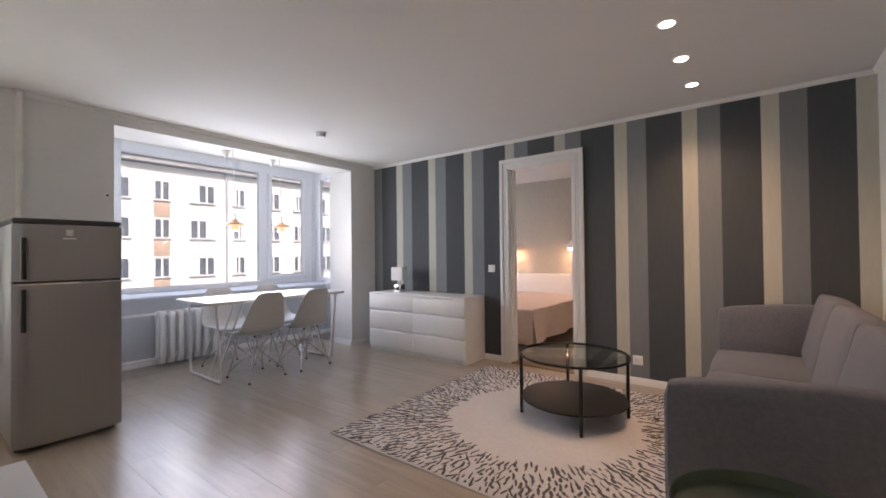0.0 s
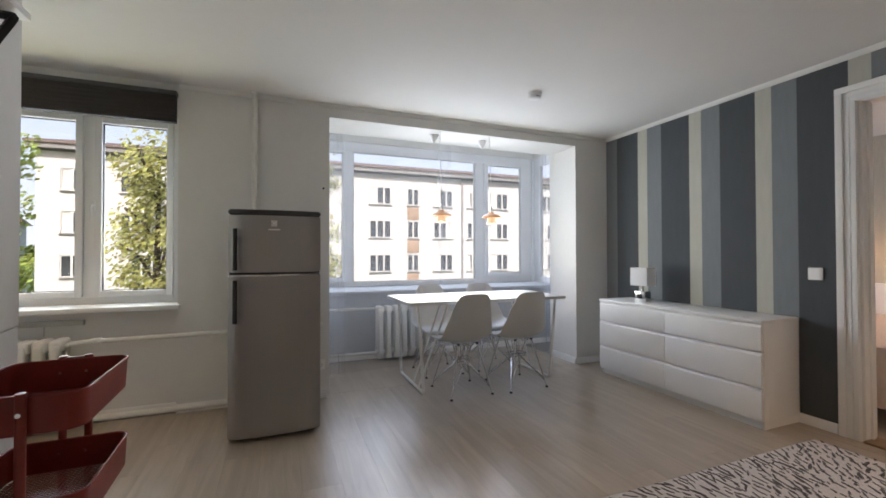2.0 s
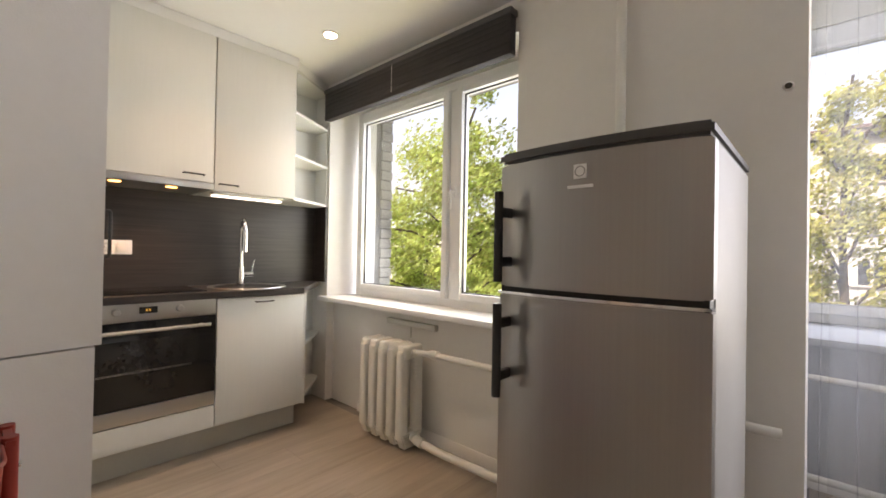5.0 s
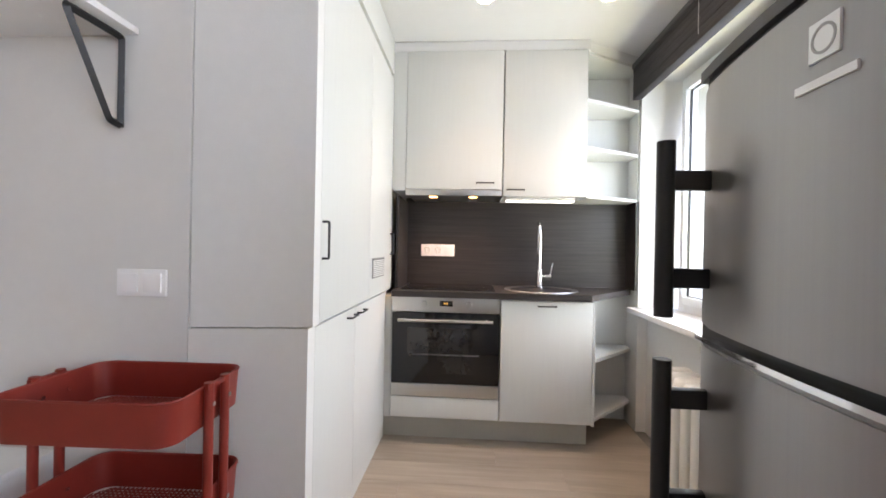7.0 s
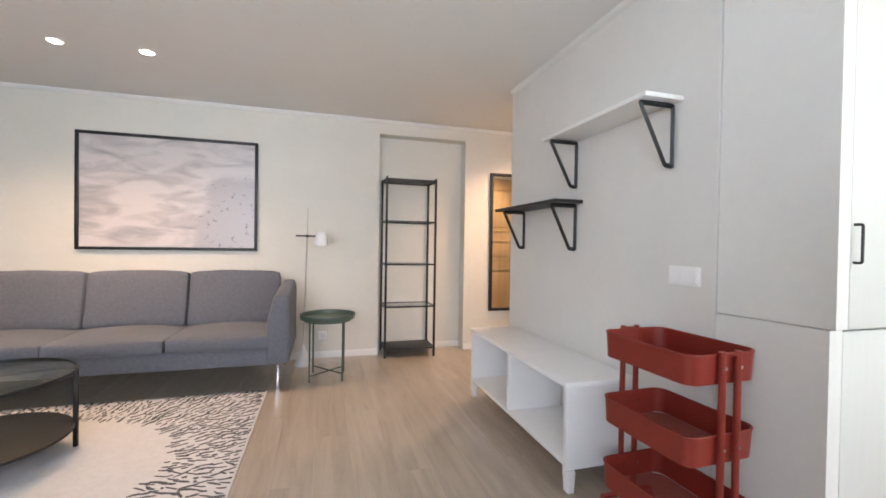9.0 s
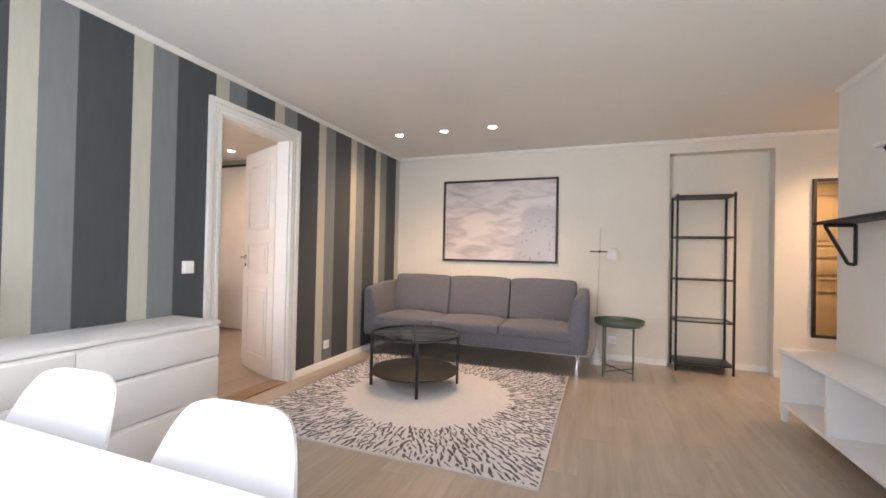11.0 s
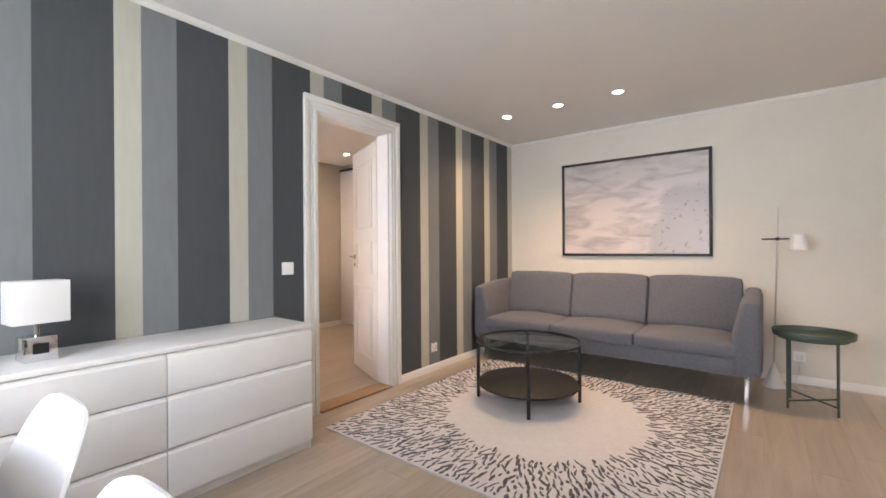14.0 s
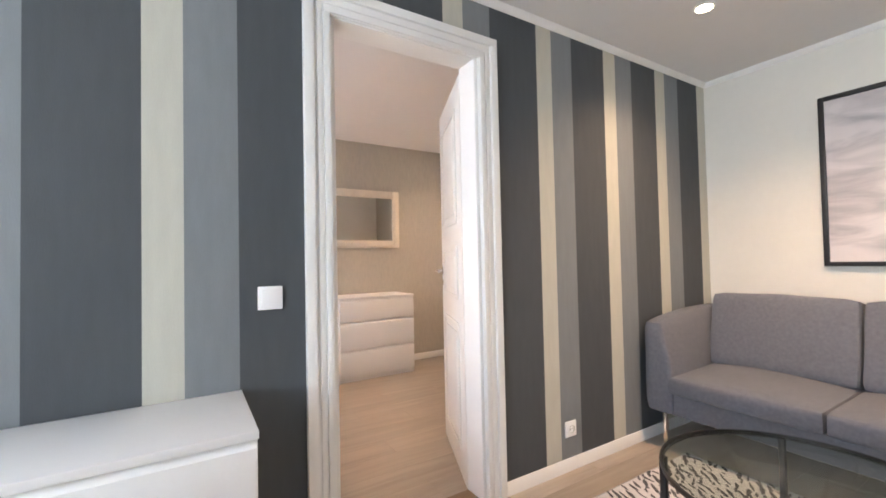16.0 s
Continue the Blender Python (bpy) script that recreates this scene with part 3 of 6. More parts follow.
for a, b in ((-3.32, -3.27), (-2.53, -2.44), (-0.762, -0.632), (0.01, 0.15)):
    part("mullion", bm_box(a, 6.5, 0.8, b, 6.57, 2.418, 0.005), M_PVC, bay)
for a, b, z0, z1, opens in BAY_PANES:
    sash = new("sash")
    sash.parent = bay
    q = 0.055 if opens else 0.0
    if opens:
        for u in ((a - q, z0 - q, a, z1 + 0.03), (b, z0 - q, b + q, z1 + 0.03), (a, z0 - q, b, z0), (a, z1, b, z1 + 0.03)):
            part("sash_bar", bm_box(u[0], 6.462, u[1], u[2], 6.53, u[3], 0.006), M_PVC, sash)
        part("frame_bar", bm_box(a - q - 0.002, 6.505, 0.795, b + q + 0.002, 6.565, z0 - q + 0.006, 0.003), M_PVC, bay)
    yg = 6.5 if opens else 6.52
    part("gasket", boxes((a, yg - 0.004, z0, a + 0.005, yg + 0.006, z1), (b - 0.005, yg - 0.004, z0, b, yg + 0.006, z1), (a, yg - 0.004, z1 - 0.005, b, yg + 0.006, z1), (a, yg - 0.004, z0, b, yg + 0.006, z0 + 0.005)), M_PLINTH, sash)
    g = part("pane", bm_box(a - 0.004, yg + 0.006, z0 - 0.004, b + 0.004, yg + 0.014, z1 + 0.004), M_GLASS, sash)
    g.visible_shadow = False
hd = part("handle", bm_box(-0.625, 6.448, 1.46, -0.6, 6.462, 1.54, 0.004), M_PVC, bay)
part("lever", bm_tube(arc_path([(-0.612, 6.456, 1.5), (-0.612, 6.42, 1.5), (-0.612, 6.42, 1.39)], 0.012), 0.008), M_PVC, hd)
# side lights of the bay
for nm, x in (("window_3", 0.22), ("window_4", -3.39)):
    t = thing(nm, "narrow white side window of the bay", "window", kind="structure")
    for r in ((5.29, 0.745, 5.4, 2.54), (6.34, 0.745, 6.48, 2.54), (5.4, 0.745, 6.34, 0.82), (5.4, 2.41, 6.34, 2.54)):
        part("frame_bar", bm_box(x - 0.03, r[0], r[1], x + 0.03, r[2], r[3], 0.005), M_PVC, t)
    g = part("pane", bm_box(x - 0.004, 5.39, 0.81, x + 0.004, 6.35, 2.42), M_GLASS, t)
    g.visible_shadow = False
# posts between the front and the side lights
for x in (-3.38, 0.21):
    structure("window_post", bm_box(x - 0.055, 6.485, 0.745, x + 0.055, 6.6, 2.54, 0.004), M_PVC, "white corner post of the bay window", "post")

# roller blind over the kitchen window
bl = thing("roller_blind", "black pleated blind drawn up over the kitchen window", "blind")
part("head_rail", bm_box(-5.615, 4.76, 2.285, -3.985, 4.825, 2.315, 0.004), M_FRIDGETOP, bl)
for k in range(7):
    z = 2.09 + k * 0.028
    part("fold", bm_box(-5.61, 4.767 + 0.0015 * (k % 2), z, -3.99, 4.815, z + 0.0272, 0.002), M_BLIND, bl)
part("cord", bm_cyl((-4.86, 4.768, 2.12), (-4.86, 4.768, 2.29), 0.002, 6), M_CORK, bl, "thin pale pull cord")

# sheer curtain across the bay
cu = thing("sheer_curtain", "white sheer voile curtain hanging across the bay window", "curtain")


def drape(x0, x1, y, z0, z1, amp, waves, flare=0.0, n=160, m=14):
    b = bmesh.new()
    grid = []
    for j in range(m + 1):
        v = j / m
        row = []
        for i in range(n + 1):
            u = i / n
            ph = 2 * math.pi * waves * u + 0.7 * math.sin(5 * u + 1.3)
            a = amp * (0.7 + 0.3 * math.sin(11 * u)) * (0.75 + 0.35 * v)
            row.append(b.verts.new((x0 + (x1 - x0) * u + flare * v * (u - 0.5) + 0.3 * a * math.cos(ph), y + a * math.sin(ph) + 0.01 * math.sin(3 * v + 9 * u), z1 + (z0 - z1) * v)))
        grid.append(row)
    for r, s in zip(grid, grid[1:]):
        for i in range(n):
            b.faces.new((r[i], r[i + 1], s[i + 1], s[i]))
    return b


part("sheer_panel", drape(-2.86, -1.72, 5.36, 0.015, 2.7, 0.016, 9), M_SHEER, cu)
part("sheer_panel", drape(-1.74, -0.3, 5.37, 0.015, 2.7, 0.018, 11), M_SHEER, cu)
part("gathered_edge", drape(-2.9, -2.74, 5.33, 0.012, 2.7, 0.03, 6, 0.05, 90), M_SHEER, cu)
part("gathered_edge", drape(-1.76, -1.62, 5.34, 1.2, 2.7, 0.022, 4, 0.02, 60), M_SHEER, cu)
part("gathered_edge", drape(-0.44, -0.28, 5.36, 0.012, 2.7, 0.03, 5, 0.03, 80), M_SHEER, cu)
part("curtain_rail", bm_box(-3.33, 5.335, 2.69, 0.16, 5.365, 2.715), M_PVC, cu)


# ---- heating ----
def radiator(name, x0, n, y, z0, h, pitch=0.09):
    t = thing(name, "white enamelled cast-iron column radiator on the wall", "radiator")
    for k in range(n):
        x = x0 + k * pitch
        b = bmesh.new()
        for yy in (y - 0.055, y + 0.055):
            bm_box(x - 0.026, yy - 0.032, z0 + 0.05, x + 0.026, yy + 0.032, z0 + h - 0.03, 0.018, 3, bm=b)
        bm_box(x - 0.034, y - 0.075, z0 + h - 0.08, x + 0.034, y + 0.075, z0 + h, 0.024, 3, bm=b)
        bm_prism([(y - 0.085, z0 + 0.09), (y - 0.05, z0), (y + 0.05, z0), (y + 0.085, z0 + 0.09)], "x", x - 0.032, x + 0.032, 0.01, bm=b)
        part("section", b, M_RAD, t)
    x1 = x0 + (n - 1) * pitch
    for z in (z0 + h - 0.045, z0 + 0.06):
        part("hub", bm_cyl((x0 - 0.03, y, z), (x1 + 0.05, y, z), 0.024, 14), M_RAD, t)
    return t, x1


radiator("radiator", -4.95, 5, 4.74, 0.02, 0.58, 0.083)
radiator("radiator", -2.29, 8, 5.74, 0.03, 0.56, 0.088)
pp = thing("heating_pipes", "white painted steel heating pipes along the wall", "pipe")
part("riser", bm_cyl((-3.478, 4.785, 0.0), (-3.478, 4.785, CEIL), 0.019, 14), M_RAD, pp)
part("riser_collar", bm_cyl((-3.478, 4.785, CEIL - 0.02), (-3.478, 4.785, CEIL - 0.001), 0.032, 18), M_RAD, pp)
part("pipe", bm_tube([(-4.57, 4.74, 0.562), (-4.45, 4.74, 0.57), (-3.5, 4.76, 0.575), (-2.97, 4.78, 0.578)], 0.017, 12), M_RAD, pp)
part("pipe", bm_tube([(-4.57, 4.74, 0.075), (-4.4, 4.74, 0.06), (-3.5, 4.76, 0.055), (-2.99, 4.78, 0.055)], 0.021, 12), M_RAD, pp)
part("coupling", bm_cyl((-4.45, 4.74, 0.57), (-4.4, 4.741, 0.571), 0.024, 14), M_RAD, pp)
part("coupling", bm_cyl((-4.56, 4.74, 0.075), (-4.5, 4.74, 0.068), 0.028, 14), M_RAD, pp)
p2 = thing("heating_pipes", "white painted heating pipes in the bay", "pipe")
part("pipe", bm_cyl((-3.32, 5.78, 0.565), (-2.27, 5.75, 0.56), 0.014, 12), M_RAD, p2)
part("pipe", bm_cyl((-3.32, 5.78, 0.085), (-2.27, 5.75, 0.085), 0.017, 12), M_RAD, p2)
# support rail above the kitchen radiator
br = thing("radiator_bracket", "grey metal rail on the wall above the radiator", "bracket")
part("rail", bm_box(-4.97, 4.86, 0.665, -4.54, 4.893, 0.7, 0.003), M_PLINTH, br)
part("arm", bm_cyl((-4.75, 4.87, 0.6), (-4.75, 4.87, 0.67), 0.005, 8), M_PLINTH, br)
hk = thing("wall_plug", "small round white wall plug beside the bay opening", "wall plug")
part("ring", bm_lathe([(0.004, 0), (0.014, 0), (0.016, 0.004), (0.012, 0.01), (0.006, 0.01)], 20), M_SWITCH, hk)
part("hole", bm_cyl((0, 0, 0.002), (0, 0, 0.011), 0.01, 16), M_BLACK, hk)
hk.matrix_world = pose(-2.965, YW, 1.685, 90, 0, 0)


# ---- switches and sockets ----
def wall_plate(name, label, category, at, rz, n, kind_):
    """n modules side by side along local x, facing local -y."""
    t = thing(name, label, category, at, rz)
    w = 0.081
    part("plate", bm_box(-w / 2, -0.009, -w / 2, w * (n - 0.5) - (n - 1) * 0.006, 0.0, w / 2, 0.003), M_SWITCH, t)
    for k in range(n):
        x = k * (w - 0.006)
        if kind_[k] == "s":
            part("rocker", bm_box(x - 0.028, -0.014, -0.028, x + 0.028, -0.008, 0.028, 0.002), M_SWITCH, t)
        else:
            part("socket_face", bm_box(x - 0.028, -0.011, -0.028, x + 0.028, -0.008, 0.028, 0.002), M_SWITCH, t)
            so = part("socket_well", bm_lathe([(0.0, 0.0), (0.017, 0.0), (0.0195, 0.006), (0.021, 0.006)], 24), M_PLINTH, t)
            so.matrix_local = pose(x, -0.0088, 0, 90, 0, 0)
            for dx in (-0.0095, 0.0095):
                part("contact", bm_cyl((x + dx, -0.0125, 0), (x + dx, -0.0088, 0), 0.0028, 8), M_BLACK, t)
    return t


wall_plate("light_switch", "white square light switch beside the bedroom door", "switch", (-0.001, 2.96, 1.01), -90, 1, "s")
wall_plate("wall_socket", "white wall socket low on the striped wall", "socket", (-0.001, 1.47, 0.215), -90, 1, "p")
wall_plate("light_switch", "white double light switch on the grey wall", "switch", (XT + 0.001, 2.75, 1.02), 90, 2, "ss")
wall_plate("wall_socket", "white triple socket plate on the dark backsplash", "socket", (-5.802, 3.468, 1.126), 90, 3, "pps")
wall_plate("wall_socket", "white wall socket near the floor behind the fridge", "socket", (-2.99, YW - 0.001, 0.25), 0, 1, "p")
wall_plate("wall_socket", "white wall socket behind the side table", "socket", (-2.66, YS + 0.001, 0.22), 180, 1, "p")

# ---- ceiling fittings ----
for sx, sy, sz, _, _ in SPOTS:
    t = thing("downlight", "lit white recessed ceiling downlight", "downlight", (sx, sy, sz), group="ceiling downlights")
    part("ring", bm_lathe([(0.036, -0.005), (0.04, -0.008), (0.047, -0.004), (0.049, 0.0), (0.036, 0.0), (0.036, -0.005)], 28), M_TRIM, t)
    part("lens", bm_lathe([(0.0, -0.006), (0.036, -0.006), (0.036, -0.001), (0.0, -0.001)], 24), M_BULB, t, "glowing warm lamp")
sm = thing("smoke_detector", "white round smoke detector on the ceiling", "smoke detector", (-1.47, 4.02, CEIL))
part("base", bm_lathe([(0.0, 0.0), (0.052, 0.0), (0.052, -0.01), (0.048, -0.014), (0.0, -0.014)], 28), M_SWITCH, sm)
part("dome", bm_lathe([(0.046, -0.014), (0.047, -0.03), (0.04, -0.042), (0.02, -0.046), (0.0, -0.046)], 28), M_SWITCH, sm)
part("slots", boxes((-0.02, -0.048, -0.036, 0.02, -0.044, -0.032)), M_BLACK, sm)


def lamp_shape(profile):
    return [(r * 0.79, 1.436 + (z - 1.405) * 0.82) for r, z in profile]


def pendant(x, y):
    t = thing("pendant_lamp", "lit pendant lamp with opal glass and peach disc shades", "pendant lamp", (x, y, 0), group="pendants over the table")
    part("opal_glass", bm_lathe(lamp_shape([(0.053, 1.405), (0.055, 1.41), (0.052, 1.43), (0.043, 1.5), (0.038, 1.512), (0.036, 1.51), (0.041, 1.498), (0.05, 1.43), (0.053, 1.405)]), 40), emissive_glass, t, "glowing opal glass cone")
    part("disc_shade", bm_lathe(lamp_shape([(0.04, 1.515), (0.07, 1.508), (0.105, 1.49), (0.122, 1.472), (0.123, 1.474), (0.106, 1.493), (0.07, 1.512), (0.04, 1.519)]), 48), peach, t, "peach glass disc")
    part("small_shade", bm_lathe(lamp_shape([(0.04, 1.498), (0.058, 1.49), (0.068, 1.476), (0.07, 1.478), (0.06, 1.494), (0.04, 1.502)]), 40), peach, t)
    part("cap", bm_lathe(lamp_shape([(0.0, 1.545), (0.035, 1.54), (0.045, 1.525), (0.043, 1.516), (0.0, 1.516)]), 32), peach, t)
    part("stem", bm_cyl((0, 0, 1.535), (0, 0, 1.6), 0.008, 14), M_CHROME, t)
    part("cord", bm_cyl((0, 0, 1.6), (0, 0.035, 2.277), 0.0028, 8), M_CORK, t)
    part("bulb", bm_lathe(lamp_shape([(0.0, 1.425), (0.015, 1.43), (0.022, 1.45), (0.018, 1.47), (0.01, 1.49), (0.0, 1.49)]), 20), M_BULB, t)
    part("canopy", bm_lathe([(0.0, 2.2), (0.008, 2.2), (0.045, 2.268), (0.045, 2.276), (0.0, 2.276)], 28, (0.0, 0.19, 0)), M_SWITCH, t, "white conical canopy")
    part("loose_cord", bm_tube(arc_path([(0.0, 0.19, 2.205), (0.0, 0.15, 2.17), (0.0, 0.06, 2.22), (0, 0.035, 2.27)], 0.02), 0.0025, 6), M_CORK, t)
    lo, d = lamp("pendant_light", "POINT", 0.8, (1.0, 0.66, 0.36), Matrix.Translation((x, y, 1.415)))
    d.shadow_soft_size = 0.03


emissive_glass = mat("opal_glass_lit", (0.85, 0.75, 0.6), 0.3, var=0.0, emit=(1.0, 0.72, 0.42, 0.5))
peach = mat("peach_glass", (0.7, 0.44, 0.26), 0.3, var=0.02, emit=(1.0, 0.52, 0.26, 0.12))
pendant(-1.933, 4.812)
pendant(-1.408, 4.838)

# ---- living room ----


def soft_box(x0, y0, z0, x1, y1, z1, r, puff=0.0, seed=0, cuts=6):
    """An upholstered block: rounded edges and a swelling top and front."""
    b = bm_box(x0, y0, z0, x1, y1, z1)
    bmesh.ops.subdivide_edges(b, edges=b.edges[:], cuts=cuts, use_grid_fill=True)
    c = Vector(((x0 + x1) / 2, (y0 + y1) / 2, (z0 + z1) / 2))
    hx, hy, hz = (x1 - x0) / 2, (y1 - y0) / 2, (z1 - z0) / 2
    for v in b.verts:
        p = v.co - c
        q = Vector((max(-hx + r, min(hx - r, p.x)), max(-hy + r, min(hy - r, p.y)), max(-hz + r, min(hz - r, p.z))))
        d = p - q
        if d.length > 1e-6:
            d = d.normalized() * r
        n = q + d
        u, w = 1 - (n.x / hx) ** 2, 1 - (n.y / hy) ** 2
        k = 1 - (n.z / hz) ** 2
        n.z += puff * max(u, 0) * max(w, 0) * (1 if n.z > 0 else -0.2)
        n.y += 0.35 * puff * max(u, 0) * max(k, 0) * (1 if n.y > 0 else -1)
        n += 0.004 * noise.noise_vector(n * 5 + Vector((seed * 7, 0, 0)))
        v.co = c + n
    return b


sofa = thing("sofa", "grey woven fabric three-seat sofa with loose back cushions and metal legs", "sofa")
part("base", soft_box(-2.31, 0.12, 0.2, -0.15, 0.84, 0.335, 0.02, 0.0, 1), M_FABRIC, sofa)
part("back_frame", soft_box(-2.31, 0.06, 0.2, -0.15, 0.2, 0.74, 0.03, 0.0, 2), M_FABRIC, sofa)
for k in range(3):
    x0 = -2.298 + k * 0.712
    part("seat_cushion", soft_box(x0, 0.2, 0.325, x0 + 0.7115, 0.862, 0.435, 0.026, 0.03, 3 + k, 9), M_FABRIC, sofa)
    c = part("back_cushion", soft_box(-0.352, -0.075, 0.0, 0.352, 0.075, 0.45, 0.03, 0.018, 9 + k, 11), M_FABRIC, sofa)
    c.matrix_local = pose(x0 + 0.354, 0.315, 0.425, 13, 0, 0)
for x0, x1 in ((-2.425, -2.305), (-0.155, -0.035)):
    b = soft_box(x0, 0.05, 0.2, x1, 0.86, 0.79, 0.045, 0.0, 15, 9)
    for v in b.verts:
        if v.co.z > 0.5:
            v.co.z -= 0.05 * max(0, (v.co.y - 0.25) / 0.6) ** 2 * (v.co.z - 0.2) / 0.6
    inner = 1 if x0 < -1 else -1
    for v in b.verts:
        if (v.co.x - (x0 + x1) / 2) * inner > 0.01:
            v.co.x += inner * 0.06 * min(1, max(0, (0.76 - v.co.z) / 0.25)) * min(1, max(0, (v.co.y - 0.2) / 0.3))
    part("arm", b, M_FABRIC, sofa)
for x, y in ((-2.33, 0.78), (-0.12, 0.78), (-2.33, 0.12), (-0.12, 0.12)):
    part("leg", bm_box(x - 0.012, y - 0.012, 0.0, x + 0.012, y + 0.012, 0.205, 0.003), M_CHROME, sofa, "brushed steel leg")

# coffee table
ct = thing("coffee_table", "round black metal coffee table with a glass top on the rug", "coffee table", (-1.057, 1.665, 0.0155))
part("glass_top", bm_lathe([(0.0, 0.432), (0.366, 0.432), (0.37, 0.435), (0.37, 0.438), (0.366, 0.44), (0.0, 0.44)], 64), M_SMOKE, ct, "smoked glass top")
part("rim", bm_lathe([(0.364, 0.426), (0.377, 0.426), (0.377, 0.441), (0.372, 0.442), (0.371, 0.431), (0.364, 0.431), (0.364, 0.426)], 64), M_BLACK, ct)
part("shelf", bm_lathe([(0.0, 0.12), (0.36, 0.12), (0.364, 0.122), (0.364, 0.135), (0.36, 0.137), (0.0, 0.137)], 64), mat("black_brown_board", (0.012, 0.01, 0.009), 0.55, var=0.15, scale=6, stretch=(1, 14, 1)), ct)
for a in (117, 207, 297, 27):
    c, s = 0.366 * math.cos(radians(a)), 0.366 * math.sin(radians(a))
    part("leg", bm_box(c - 0.01, s - 0.01, 0.0, c + 0.01, s + 0.01, 0.432, 0.003), M_BLACK, ct)

# rug
RX, RY, RR = -1.25, 1.82, 0.66
rug = thing("rug", "cream pile rug with dark dashes radiating round a plain circle", "rug")
M_RUG = mat("cream_pile", (0.67, 0.645, 0.63), 0.98, var=0.05, scale=40, bump=0.9, bscale=350, sheen=0.2)
M_DASH = mat("charcoal_pile", (0.115, 0.11, 0.112), 0.98, var=0.45, scale=60, bump=0.9, bscale=350)
b = bm_box(-2.26, 0.81, 0.0, -0.25, 2.855, 0.012)
bmesh.ops.subdivide_edges(b, edges=b.edges[:], cuts=40, use_grid_fill=True)
for v in b.verts:
    e = min(v.co.x + 2.26, -0.25 - v.co.x, v.co.y - 0.81, 2.855 - v.co.y)
    n3 = noise.noise(Vector((v.co.x * 7, v.co.y * 7, 0.3)))
    if v.co.z > 0.01:
        v.co.z += 0.0015 * n3 - (0.005 if e < 0.02 else 0)
    if e < 0.001:
        v.co.x += 0.004 * n3
        v.co.y += 0.004 * noise.noise(Vector((v.co.y * 9, v.co.x * 9, 4.3)))
part("rug_body", b, M_RUG, rug)
rnd = random.Random(4)
verts, faces = [], []
cells = {}
tries = 0
while tries < 26000:
    tries += 1
    x, y = rnd.uniform(-2.245, -0.265), rnd.uniform(0.825, 2.84)
    r = math.hypot(x - RX, y - RY)
    if r < RR + rnd.uniform(-0.02, 0.06) or rnd.random() < 0.7 * (noise.noise(Vector((x * 9, y * 9, 2.0))) > 0.12):
        continue
    key = (int(x / 0.04), int(y / 0.04))
    if any(math.hypot(x - px, y - py) < 0.0315 for i in (-1, 0, 1) for j in (-1, 0, 1) for px, py in cells.get((key[0] + i, key[1] + j), ())):
        continue
    cells.setdefault(key, []).append((x, y))
    ang = math.atan2(y - RY, x - RX) + rnd.gauss(0, 0.28)
    ln, wd = rnd.uniform(0.022, 0.085), rnd.uniform(0.0042, 0.0095)
    dx, dy = math.cos(ang), math.sin(ang)
    base = len(verts)
    bend = rnd.gauss(0, 0.0012)
    nseg = 4
    for k in range(nseg + 1):
        s = (k / nseg - 0.5) * ln
        w = wd * (0.45 if k in (0, nseg) else rnd.uniform(0.65, 1.25))
        o = bend * math.cos(k * 1.7) + rnd.gauss(0, 0.0008)
        cx, cy = x + dx * s - dy * o, y + dy * s + dx * o
        cx, cy = max(-2.25, min(-0.26, cx)), max(0.82, min(2.845, cy))
        verts += [(cx - dy * w, cy + dx * w, 0.0128), (cx, cy, 0.0162), (cx + dy * w, cy - dx * w, 0.0128)]
    for k in range(nseg):
        a = base + 3 * k
        faces += [(a, a + 3, a + 4, a + 1), (a + 1, a + 4, a + 5, a + 2)]
me = bpy.data.meshes.new("dashes")
me.from_pydata(verts, [], faces)
me.materials.append(M_DASH)
ob = new("dash_pattern", me)
ob.parent = rug
tagged(ob, "dark tufted dashes", kind="stuff")

# framed picture
pic = thing("picture", "large framed grey seascape print above the sofa", "picture")


